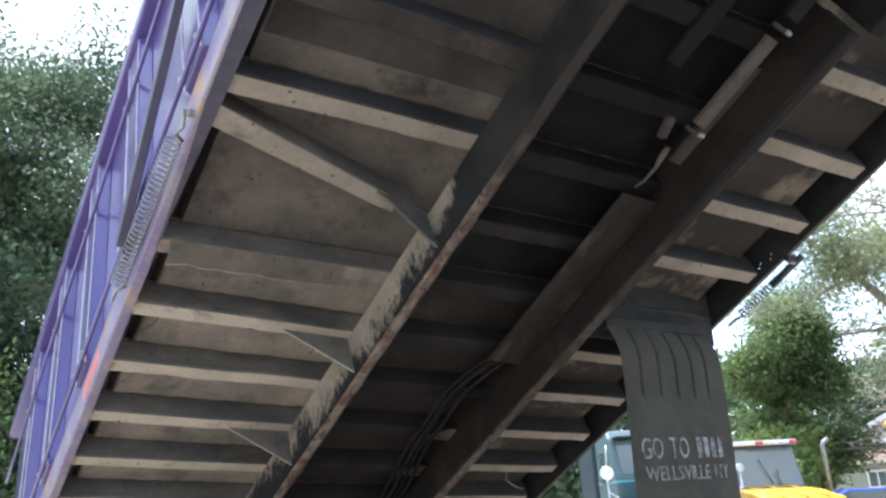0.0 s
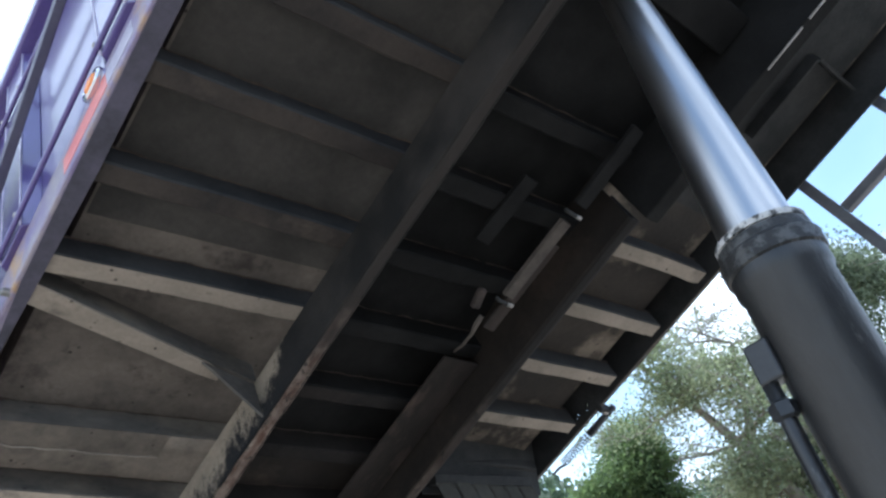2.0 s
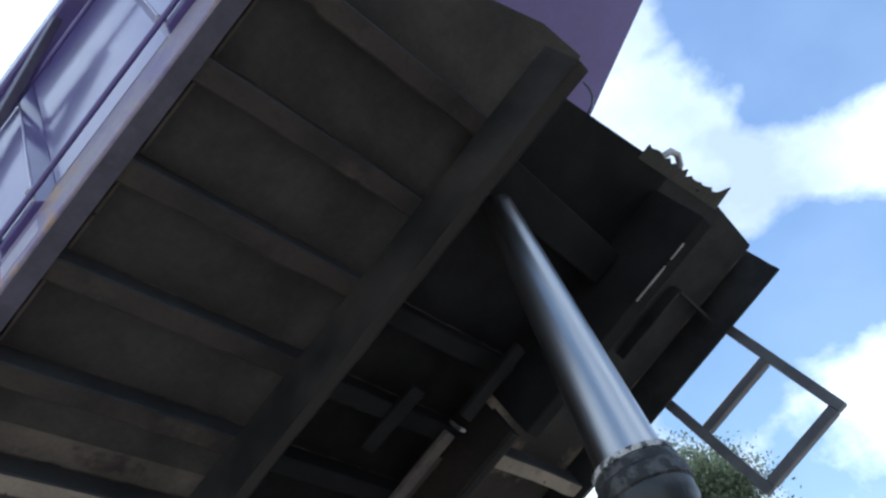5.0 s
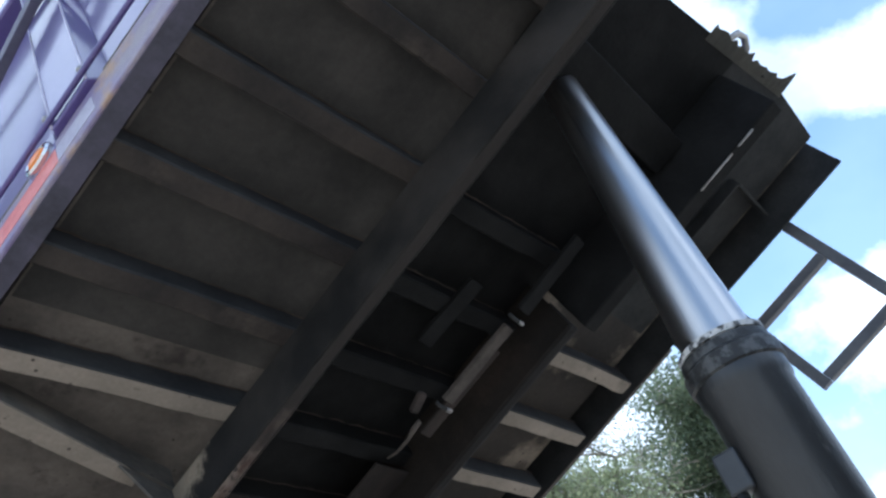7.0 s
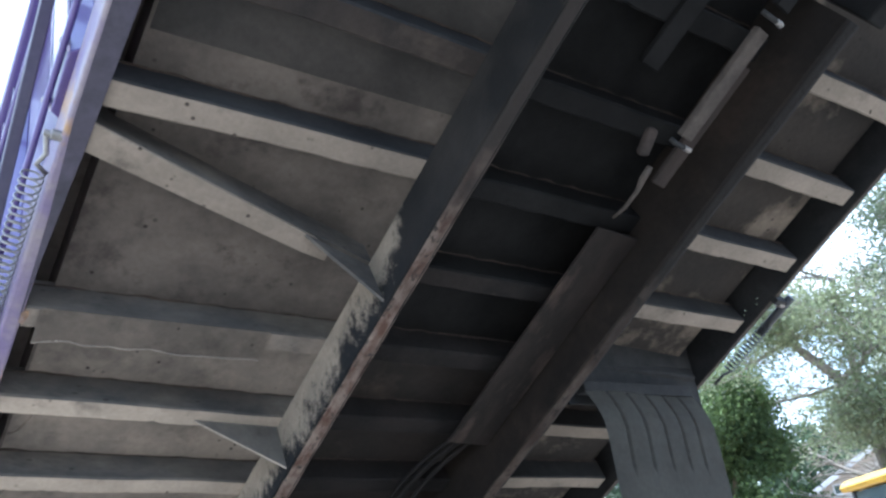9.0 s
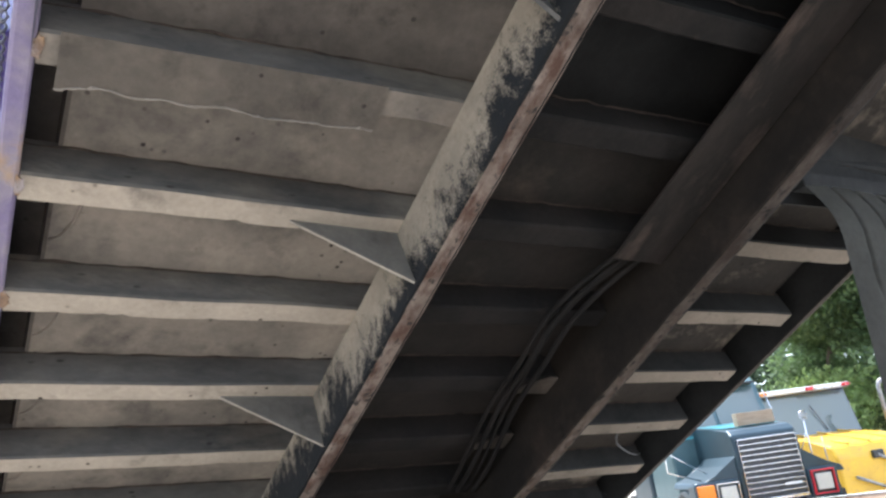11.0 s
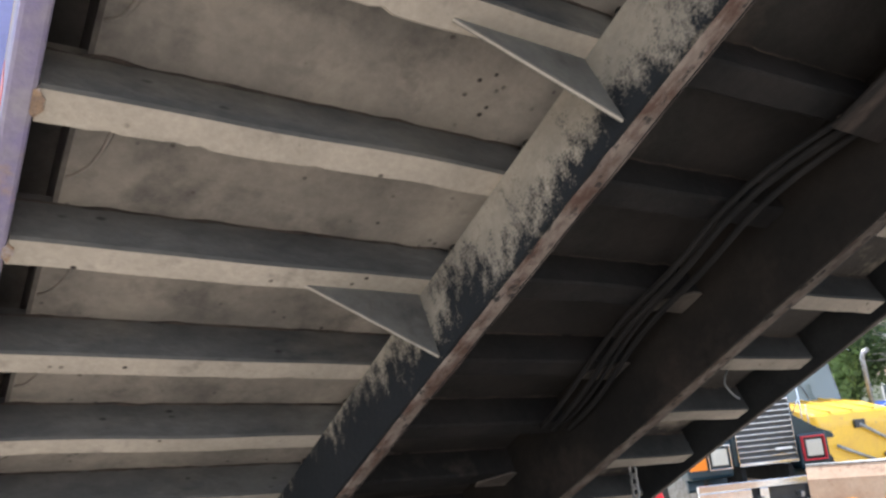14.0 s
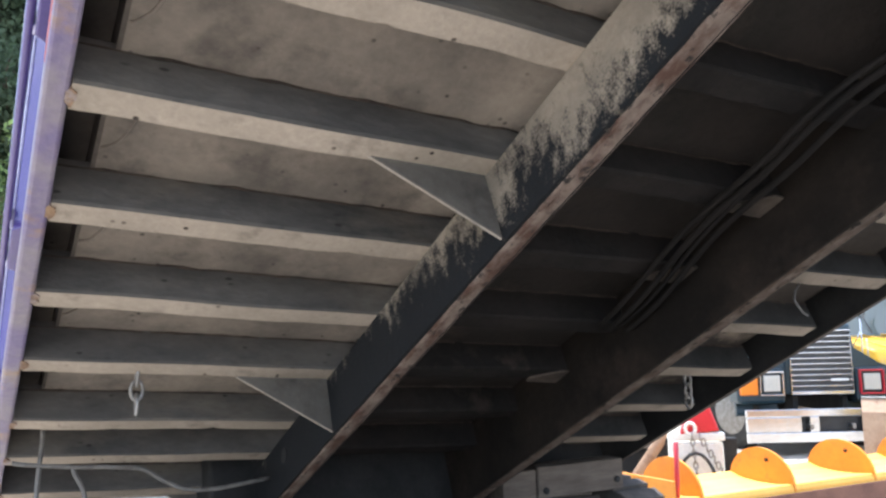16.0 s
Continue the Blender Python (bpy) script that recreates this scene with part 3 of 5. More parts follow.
box("beam", (-0.135, 0.295), (-0.05, 0.05), (0.0, 0.122), TIMBERM, timber, "", 0.006)
box("offcut", (-0.295, -0.141), (-0.046, 0.05), (0.0, 0.112), TIMBERM, timber, "shorter offcut", 0.006)
for x, z in ((-0.10, 0.03), (0.26, 0.04)):
    lathe("bolt_head", [(0.014, 0.0), (0.014, 0.006), (0.008, 0.009)], BLACKSTEEL, timber, Matrix.Translation((x, -0.05, z)) @ Matrix.Rotation(radians(90), 4, "X"), "dark bolt head", 8)
tube("hinge_pin", [(0.68, 2.03, 0.82), (1.70, 2.03, 0.82)], 0.035, STEEL, chassis)

# ---- the raised dump body ----
W, SKEW, STEP, FAR_STEP = 2.36, -0.05, 0.306, 0.301
body = thing("dump_body", BED, "purple steel dump truck body raised on its hoist, dusty underneath", "dump body")
TAIL = 2.75


def holed_plate(name, us, vs, holes, place, thick, mat, parent, label=""):
    """A plate over the spans us and vs with square holes (u, v, half u, half v) cut right through it."""
    gu = sorted({*us, *(h[0] + q * h[2] for h in holes for q in (-1, 1))})
    gw = sorted({*vs, *(h[1] + q * h[3] for h in holes for q in (-1, 1))})
    bm = bmesh.new()
    vt = {(i, j): bm.verts.new(place(u, v)) for i, u in enumerate(gu) for j, v in enumerate(gw)}
    for i in range(len(gu) - 1):
        for j in range(len(gw) - 1):
            cu, cv = (gu[i] + gu[i + 1]) / 2, (gw[j] + gw[j + 1]) / 2
            if not any(abs(cu - h[0]) < h[2] and abs(cv - h[1]) < h[3] for h in holes):
                bm.faces.new((vt[i, j], vt[i + 1, j], vt[i + 1, j + 1], vt[i, j + 1]))
    bm.normal_update()
    shift = bm.faces[:][0].normal * thick
    ext = bmesh.ops.extrude_face_region(bm, geom=list(bm.faces), use_keep_orig=True)
    bmesh.ops.translate(bm, vec=shift, verts=[g for g in ext["geom"] if isinstance(g, bmesh.types.BMVert)])
    return part(name, bm, mat, parent, label)


FZ = 0.090
prism("floor_plate", [(0.06, -1.06), (0.97, -1.11), (0.97, -0.36), (0.06, -0.34)], "z", FZ, FZ + 0.01, FLOOR2, body, "brown steel floor plate, toned dim")
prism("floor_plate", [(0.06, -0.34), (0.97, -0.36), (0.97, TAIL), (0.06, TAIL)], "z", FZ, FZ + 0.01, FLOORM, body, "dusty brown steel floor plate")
prism("floor_plate", [(0.06, -2.62), (0.30, -2.69), (0.59, -2.80), (0.78, -2.865), (0.97, -2.885), (0.97, -1.11), (0.06, -1.06)], "z", FZ, FZ + 0.01, FRONTM, body, "steel floor plate, toned dark for the dim front")
# Plates between the sills are coloured darker to carry the shade there.
prism("floor_plate", [(0.97, -2.75), (1.64, -2.86), (1.64, -0.40), (0.97, -0.36)], "z", FZ, FZ + 0.01, WELLM, body, "steel floor plate, shade put into its dark colour")
prism("floor_plate", [(0.97, -0.36), (1.64, -0.40), (1.64, TAIL), (0.97, TAIL)], "z", FZ, FZ + 0.01, MIDM, body, "stained brown steel floor plate, shade toned in")
prism("floor_plate", [(1.64, -2.86), (1.93, -2.905), (2.30, -2.90), (2.30, -1.85), (1.64, -1.85)], "z", FZ, FZ + 0.01, BLACKSTEEL, body, "steel floor plate, shade put into its dark colour")
prism("floor_plate", [(1.64, -1.85), (2.30, -1.85), (2.30, TAIL), (1.64, TAIL)], "z", FZ, FZ + 0.01, FLOOR3, body, "dark steel floor plate with paler smears")
for x0, x1 in ((-0.025, 0.064), (2.296, 2.38)):
    box("corner_plate", (x0, x1), (-2.63 if x0 < 1 else -2.89, TAIL), (0.19, 0.20), FLOOR2 if x0 < 1 else FLOOR3, body, "", 0.0)
    box("corner_web", (0.058, 0.066) if x0 < 1 else (2.294, 2.302), (-2.62 if x0 < 1 else -2.89, TAIL), (FZ - 0.001, 0.191), FLOOR2 if x0 < 1 else FLOOR3, body, "", 0.0)
CM = [(-0.032, 0.104), (-0.033, 0.005), (-0.028, 0.0), (0.030, 0.0), (0.035, 0.006), (0.035, 0.03), (0.026, 0.03), (0.024, 0.012), (-0.02, 0.012), (-0.022, 0.104)]


def crossmember(k, b, x0, x1):
    y = FAR_STEP * k - 0.013 if b == 2 else STEP * k
    skew = SKEW
    if b == 0 and k >= 0:
        skew, y = -0.012, y - 0.012
    if b == 0 and k == 6:
        y += 0.045
    if b == 0 and k <= -3:
        y -= 0.016
    bm = bmesh.new()
    steps = 44
    rings = []
    for i in range(steps + 1):
        x = x0 + (x1 - x0) * i / steps
        dy = 0.004 * noise.noise((x * 5, y * 7 + b, 0.3)) + skew * x
        dz = 0.003 * noise.noise((x * 4, y * 7 + b, 5.3))
        wide = 0.004 * noise.noise((x * 11, y * 9 + b, 2.3)) - 0.02 * max(0.0, noise.noise((x * 31, y * 5 + b, 7.7)) - 0.38)
        rings.append([bm.verts.new((x, y + py + dy + (wide if py > 0.02 else 0), pz + (dz if pz < 0.05 else 0))) for py, pz in CM])
    n = len(CM)
    for a, c in zip(rings, rings[1:]):
        for j in range(n):
            f = bm.faces.new((a[j], a[(j + 1) % n], c[(j + 1) % n], c[j]))
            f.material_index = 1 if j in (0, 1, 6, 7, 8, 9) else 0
    bm.faces.new(rings[0])
    bm.faces.new(rings[-1][::-1])
    ob = part("crossmember", bm, DIMFLANGE if k <= -4 and b == 0 else WELLM if b == 1 and k <= -3 else MIDCM if b == 1 else BLACKSTEEL if b == 2 and k == -1 else FLOORM if b == 0 and k == -1 else DUST2 if b == 2 or (b == 0 and k == -3) else DUST, body)
    # Second slot: webs, with their side-on shade put into a darker colour.
    ob.data.materials.append(WELLM if b == 1 and k <= -2 else MIDCM if b == 1 else FRONTW if k <= -3 else WEBM if b == 0 else BLACKSTEEL)
    wb = bmesh.new()
    add_tube(wb, [(x0 + (x1 - x0) * i / 40, y - 0.034 + skew * (x0 + (x1 - x0) * i / 40) + 0.007 * noise.noise((i * 0.35, k, b)), FZ - 0.003) for i in range(41)], [0.0020 + 0.0034 * abs(noise.noise((i * 0.9, k, b + 9))) for i in range(41)], 6)
    part("weld_bead", wb, WELD, ob, "dark uneven weld")
    if b == 0 and k > -2:
        ring = [(-0.003 + (0.011 + 0.009 * noise.noise((math.cos(j * 0.37) * 2, math.sin(j * 0.37) * 2, k * 3.1))) * math.cos(2 * math.pi * j / 17), y - 0.003 + (0.022 + 0.014 * noise.noise((math.cos(j * 0.37) * 2, math.sin(j * 0.37) * 2, k * 2.3 + 40))) * math.sin(2 * math.pi * j / 17)) for j in range(17)]
        prism("weld_lump", [(p[0], p[1]) for p in ring], "z", -0.0035, 0.006, WELDRUST, ob, "ragged weld and torn paint at the rail")
    return ob


for k in range(-8, 9):
    for b, (x0, x1) in enumerate(((-0.001, 0.842), (0.844, 1.546), (1.577, 2.348))):
        if (b == 0 and k == -2) or (b == 1 and k < -6) or (b == 2 and k < -5):
            continue
        crossmember(k, b, x0, 2.325 if b == 2 and k > 0 else x1)

# pale fillet weld round the pocket at the rail end of each bay
for k in range(0, 7):
    y = STEP * k
    pts = [(0.068 + 0.052 * math.cos(a), y + 0.045 + 0.15 * math.sin(a) + 0.004 * noise.noise((a * 3, k, 2.0)), FZ - 0.002) for a in [0.5 * math.pi * i / 14 for i in range(15)]]
    tube("fillet_weld", pts, [0.0035 + 0.002 * abs(noise.noise((i * 0.8, k, 6.0))) for i in range(15)], FLOORM, body, "thin pale fillet weld", 6)

# the torn, doubled flange of one crossmember
bm = bmesh.new()
up, dn = [], []
for i in range(31):
    x = 0.03 + 0.57 * i / 30
    e = -0.245 + 0.012 * noise.noise((x * 14, 0.2, 0)) + 0.006 * noise.noise((x * 50, 3.2, 0))
    up.append((bm.verts.new((x, -0.345 + SKEW * x, -0.006)), bm.verts.new((x, e + SKEW * x, -0.012 + 0.006 * noise.noise((x * 9, 1, 1))))))
for a, c in zip(up, up[1:]):
    bm.faces.new((a[0], c[0], c[1], a[1]))
bmesh.ops.solidify(bm, geom=list(bm.faces), thickness=0.005)
part("torn_plate", bm, FLOORM, body, "torn doubled flange plate with a ragged edge")

edge = bmesh.new()
add_tube(edge, [(0.03 + 0.57 * i / 60, -0.246 + 0.012 * noise.noise(((0.03 + 0.57 * i / 60) * 14, 0.2, 0)) + SKEW * (0.03 + 0.57 * i / 60) + 0.003 * noise.noise((i * 0.7, 0, 0)), -0.013) for i in range(61)], [max(0.0006, 0.0025 + 0.004 * noise.noise((i * 0.9, 4, 0))) for i in range(61)], 6)
part("torn_edge", edge, FLOORM, body, "pale ragged torn edge")

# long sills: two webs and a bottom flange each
for x0, x1, y0, m0, m1 in ((0.768, 0.823, -2.80, SILLWEB, WELLM), (1.545, 1.605, -1.78, FARSILL, BLACKSTEEL)):
    sill = box("long_sill", (x0 + 0.002, x0 + 0.0115), (y0, 2.6), (-0.164, -0.0015 if m0 is SILLWEB else 0.089), m0, body, "deep steel long sill, black paint worn to pale dust" if m0 is SILLWEB else "long sill, shade put into its dark colour", 0.0)
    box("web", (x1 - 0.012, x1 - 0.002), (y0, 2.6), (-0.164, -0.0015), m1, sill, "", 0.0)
    bm = bmesh.new()
    rings = []
    for i in range(301):
        y = y0 + (2.6 - y0) * i / 300
        a = -0.007 * abs(noise.noise((y * 9, x0, 0.0))) - 0.006 * abs(noise.noise((y * 37, x0, 0.0)))
        c = 0.003 * noise.noise((y * 7, x0, 4.0))
        dz = 0.002 * noise.noise((y * 8, x0, 8.0))
        rings.append([bm.verts.new(v) for v in ((x0 + 0.013, y, -0.152), (x0 + 0.013 + a, y, -0.163 + dz), (x0 + 0.018, y, -0.168 + dz), (x0 + 0.026, y, -0.165 + dz), (x1 - 0.014, y, -0.167), (x1 + 0.003 + c, y, -0.161), (x1 + 0.004 + c, y, -0.151))])
    for a, c in zip(rings, rings[1:]):
        for j in range(7):
            bm.faces.new((a[j], a[(j + 1) % 7], c[(j + 1) % 7], c[j]))
    bm.faces.new(rings[0])
    bm.faces.new(rings[-1][::-1])
    part("bottom_flange", bm, RUST if m0 is SILLWEB else RUST_DARK, sill, "rusty bottom flange", smooth=True)


def gusset(y, x_tip, x_web, mat, bare=True):
    g = prism("gusset", [(x_tip, 0.001), (x_web, 0.001), (x_web, -0.156)], "y", y - 0.005, y + 0.003, mat, body, "thin triangular steel gusset")
    if not bare:
        return
    edge = bmesh.new()
    add_tube(edge, [(x_tip + (x_web - x_tip) * i / 8, y - 0.001, 0.0 - 0.156 * i / 8) for i in range(9)], 0.0023, 6)
    part("bright_edge", edge, DUST, g, "pale bare plate edge")


for k in (0, 2, 5, 8):
    gusset(0.31 * k + SKEW * 0.65 + 0.028, 0.512, 0.769, GUSSETM)
for k in range(0, 7):
    gusset(FAR_STEP * k - 0.013 + SKEW * 1.73, 1.80, 1.604, PATCHM, False)
# Thin pale plates added where the flange catches light beside the far sill.
for k in (0, 2, 3, 5):
    y = STEP * k + SKEW * 1.48
    prism("pad", [(1.425, y + 0.015), (1.52, y - 0.04), (1.546, y - 0.04), (1.546, y + 0.04), (1.43, y + 0.04)], "z", -0.008, -0.002, PATCHM, body, "pale dusty patch, added for the lit part of the flange")
# diagonal brace with its plate at the sill
BRACE = pose(0.0, -0.824, -0.004, 0, 0, 14.1)
brace = prism("diagonal_brace", [(0.0, -0.034), (0.60, -0.026), (0.66, -0.012), (0.67, 0.022), (0.60, 0.028), (0.0, 0.036)], "z", 0.0, 0.010, DUST2, body, "dusty diagonal brace bar", 0.002, BRACE)
# Brace sides use the web steel, so their shade is in the colour.
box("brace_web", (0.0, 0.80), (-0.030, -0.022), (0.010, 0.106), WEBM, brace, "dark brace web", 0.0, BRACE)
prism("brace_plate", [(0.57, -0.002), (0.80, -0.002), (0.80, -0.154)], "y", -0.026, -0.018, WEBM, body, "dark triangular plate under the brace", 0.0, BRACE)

# side walls: panel, broad ribs, rails, tie rods, tape
PINS = [(-0.845, 0.045), (-0.83, 0.03), (-0.78, 0.05), (-0.765, 0.04), (0.84, 0.085), (0.82, 0.07), (0.855, 0.062), (1.395, 0.08), (1.41, 0.072), (1.385, 0.068)]
for side, xa, sgn in (("near", 0.0, -1), ("far", W + 0.02, 1)):
    f = -2.62 if side == "near" else -2.89
    wall = box("side_wall", sorted((xa, xa + sgn * 0.012)), (f, TAIL), (0.10 if sgn < 0 else 0.19, 1.36), PURPLE, body, "purple steel side wall with broad upright ribs", 0.0)
    if sgn < 0:
        box("rub_rail", (-0.042, -0.003), (f, TAIL), (-0.004, 0.135), PURPLE_WORN, wall, "scuffed purple lower rail with rust", 0.007)
    else:
        # Lip coloured paler than its plate to bring out the lit rim.
        box("edge_lip", (W + 0.021, W + 0.040), (-1.88, TAIL), (-0.0105, -0.0045), BARM, wall, "lower lip of the side plate, paler for the light it catches", 0.001)
        box("rail_foot", (W + 0.019, W + 0.030), (f, -1.90), (-0.034, -0.0045), BLACKSTEEL, wall, "deeper dark plate at the front end", 0.0)
        holed_plate("rub_rail", (f, TAIL), (-0.004, 0.198), [(y, z, 0.0035, 0.0035) for y, z in PINS], lambda u, v: (W + 0.024, u, v), 0.006, BLACKSTEEL, wall, "dark lower side plate with small bright holes")
    box("top_rail", sorted((xa - sgn * 0.02, xa + sgn * 0.085)), (f, TAIL), (1.30, 1.385), PURPLE, wall, "", 0.012)
    for i in range(9):
        y = -2.26 + 0.7 * i
        if y < f + 0.15 or y > TAIL - 0.15:
            continue
        o = [(y - 0.11, xa + sgn * 0.012), (y - 0.075, xa + sgn * 0.06), (y + 0.075, xa + sgn * 0.06), (y + 0.11, xa + sgn * 0.012)]
        rib = prism("rib", [(b, a) for a, b in o], "z", 0.135 if sgn < 0 else 0.20, 1.30, PURPLE, wall, "", 0.004)
        for dy in (-0.075, 0.075) if sgn < 0 else ():
            seam = tube("edge_seam", [(-0.0605, y + dy + 0.0015 * noise.noise((z * 9, y, dy)), z) for z in (0.14, 0.25, 0.4, 0.6, 0.8, 1.0, 1.15, 1.29)], 0.0035, SEAMM, rib, "bright rib edge", 6)
            for z in (0.16, 0.97):
                lathe("stud", [(0.010, 0.0), (0.010, 0.012), (0.006, 0.018)], STEEL, seam, Matrix.Translation((-0.061, y + dy, z + 0.022)) @ Matrix.Rotation(radians(-90), 4, "Y"), "bright stud", 10)
    for z in (0.16, 0.97):
        n = 28
        tube("tie_rod", [(xa + sgn * 0.07, f + 0.05 + (TAIL - f - 0.1) * i / n, z + 0.006 * noise.noise((i, z, 1))) for i in range(n + 1)], 0.008, PURPLE, wall, "thin tie rod along the side", 8)
    if sgn > 0:
        continue
    prism("rail_lip", [(-0.034, f), (0.020, f), (0.020, -1.25), (0.008, -0.80), (-0.006, -0.45), (-0.010, -0.30), (-0.018, -0.62), (-0.030, -0.85)], "z", -0.010, -0.0045, LIPM, wall, "dark purple-grey lip under the rail")
    for a, b, red in ((-1.46, -1.19, True), (-1.615, -1.462, False), (0.30, 0.56, True)):
        box("reflective_tape", (-0.0432, -0.0415), (a, b), (0.022, 0.092), REDTAPE if red else WHITETAPE, wall, "faded red reflective tape" if red else "yellowed white reflective tape", 0.0)
    m = Matrix.Translation((-0.0435, -1.405, 0.128)) @ Matrix.Rotation(radians(-90), 4, "Y") @ Matrix.Diagonal((0.62, 1.0, 1.0, 1.0))
    lens = lathe("marker_lamp", [(0.034, 0.0), (0.034, 0.010), (0.026, 0.018), (0.009, 0.021)], AMBER, wall, m, "amber marker lamp")
    lathe("bezel", [(0.052, -0.002), (0.052, 0.010), (0.044, 0.015), (0.0345, 0.009)], CHROME, lens, m, "chrome bezel")
    box("lamp_plate", (-0.043, -0.030), (-1.465, -1.345), (0.09, 0.185), PURPLE, lens, "", 0.004)
# Unseen pale sheet added to bounce light about inside the body.
box("liner", (2.362, 2.372), (-2.85, TAIL), (0.22, 1.28), DUST, body, "unseen pale liner, added to brighten the inside of the body", 0.0)
prism("inner_floor", [(0.07, -2.52), (2.29, -2.76), (2.29, TAIL), (0.07, TAIL)], "z", FZ + 0.0115, FZ + 0.016, DUST, body, "pale worn floor inside the body")
box("front_wall", (0.0, 2.36), (-2.56, -2.53), (0.102, 1.36), PURPLE, body, "", 0.003, Matrix.Rotation(radians(-6.6), 4, "Z"))
prism("cab_shield", [(-0.02, -2.65), (2.31, -2.95), (1.94, -4.0), (-0.02, -4.0)], "z", 1.36, 1.372, PURPLE, body, "purple cab shield plate over the front wall")

# torn rubber and a lifting hook on the front edge
bm = bmesh.new()
strip = []
for i in range(25):
    x = 1.45 + 0.52 * i / 24
    y = -2.755 - 0.167 * (x - 1.0)
    out = 0.02 + 0.035 * abs(noise.noise((x * 22, 0.7, 0))) + 0.02 * noise.noise((x * 60, 2, 0)) + (0.05 if i > 21 else 0)
    strip.append((bm.verts.new((x, y + 0.03, 0.088)), bm.verts.new((x, y - out, 0.086 + 0.02 * noise.noise((x * 20, 5, 0))))))
for a, c in zip(strip, strip[1:]):
    bm.faces.new((a[0], c[0], c[1], a[1]))
bmesh.ops.solidify(bm, geom=list(bm.faces), thickness=0.006)
part("torn_rubber", bm, RUBBER, body, "torn black rubber strip on the front edge")
tube("hook", [(1.57, -2.83, 0.10), (1.575, -2.88, 0.115), (1.60, -2.915, 0.125), (1.64, -2.925, 0.125), (1.675, -2.905, 0.115), (1.685, -2.85, 0.10)], 0.013, STEEL, body, "bent steel hook", 8)
tube("wire", [(1.14, -2.78, 0.09), (1.15, -2.81, 0.11), (1.16, -2.84, 0.145), (1.155, -2.86, 0.18), (1.14, -2.868, 0.21)], 0.004, BLACKP, body, "loose black wire", 6)
# boxing round the hoist head, forward of the far sill; shade put into its colour
beam = box("front_beam", (1.62, 1.69), (-2.77, -1.80), (-0.165, 0.09), WELLM, body, "beam beside the hoist well, shade toned in", 0.006)
# Bright steel strips added in place of slits that let light through.
for y0, y1 in ((-2.555, -2.40), (-2.655, -2.585)):
    box("light_slit", (1.622, 1.628), (y0, y1), (-0.170, -0.1655), STEEL, beam, "bright steel strip standing in for a slit of light", 0.0)
box("bracket", (2.06, 2.072), (-2.55, -2.20), (0.04, 0.09), BLACKSTEEL, body, "", 0.002)
box("bracket_leg", (2.074, 2.36), (-2.56, -2.548), (0.04, 0.09), BLACKSTEEL, body, "", 0.002)
box("hoist_beam", (0.833, 1.60), (-2.50, -2.36), (0.0, 0.104), WELLM, body, "beam over the hoist head, shade toned in", 0.006)

# ladder hung under the far edge
lad = box("ladder", (2.49, 2.52), (-2.60, -2.555), (-0.54, 0.12), GREYP, body, "grey steel hanging step ladder")
box("ladder_rail", (2.49, 2.52), (-2.185, -2.14), (-0.54, 0.12), GREYP, lad)
for z in (-0.54, -0.20):
    box("rung", (2.485, 2.525), (-2.554, -2.186), (z, z + 0.042), GREYP, lad)

# square bar in two clamps, with its guard, along the hoist well
def add_bar(bm, p0, p1, across, deep, bevel=0.003):
    """A flat bar from p0 to p1; its broad side lies along the body's x axis."""
    p0, p1 = Vector(p0), Vector(p1)
    d = (p1 - p0).normalized()
    u = (Vector((1, 0, 0)) - d * d.x).normalized()
    w = d.cross(u)
    m = Matrix((u, w, d)).transposed().to_4x4()
    m.translation = p0
    return add_box(bm, (-across / 2, across / 2), (-deep / 2, deep / 2), (0, (p1 - p0).length), bevel, m)


CLAMP_A, CLAMP_B = Vector((1.392, -1.690, -0.097)), Vector((1.347, -1.318, -0.135))
run = (CLAMP_B - CLAMP_A).normalized()
bar = part("hoist_bar", add_bar(bmesh.new(), CLAMP_A + run * 0.035, CLAMP_B - run * 0.02, 0.046, 0.02), BARM, body, "dusty flat steel bar in the hoist well")
part("bar_guard", add_bar(bmesh.new(), CLAMP_A + run * 0.13 + Vector((0.045, 0, 0.02)), CLAMP_B + run * 0.13 + Vector((0.045, 0, 0.02)), 0.052, 0.012), TRAYM, bar, "oily brown guard strip")
part("rear_bar", add_bar(bmesh.new(), CLAMP_A + Vector((-0.15, -0.02, 0.10)), CLAMP_A + run * 0.25 + Vector((-0.15, 0, 0.11)), 0.065, 0.02), WELLM, bar, "flat bar behind, shade toned in")
part("front_bar", add_bar(bmesh.new(), CLAMP_A - run * 0.34 + Vector((0.03, 0, 0.03)), CLAMP_A - run * 0.03 + Vector((0.02, 0, 0.012)), 0.055, 0.02), WELLM, bar, "flat bar ahead of the clamp, shade toned in")
part("knuckle", add_bar(bmesh.new(), CLAMP_B + Vector((-0.085, -0.005, 0.03)), CLAMP_B + run * 0.07 + Vector((-0.07, 0, 0.02)), 0.034, 0.026, 0.010), KNUCKLEM, bar, "oily brown knuckle block")
tube("hose_fitting", [CLAMP_B + Vector((-0.028, 0.09, 0.012)), CLAMP_B + Vector((-0.022, 0.13, 0.014)), CLAMP_B + Vector((-0.014, 0.168, 0.011)), CLAMP_B + Vector((-0.008, 0.23, 0.02)), CLAMP_B + Vector((-0.012, 0.27, 0.03))], [0.009, 0.010, 0.006, 0.0055, 0.004], BARM, bar, "dusty steel hose fitting", 10)
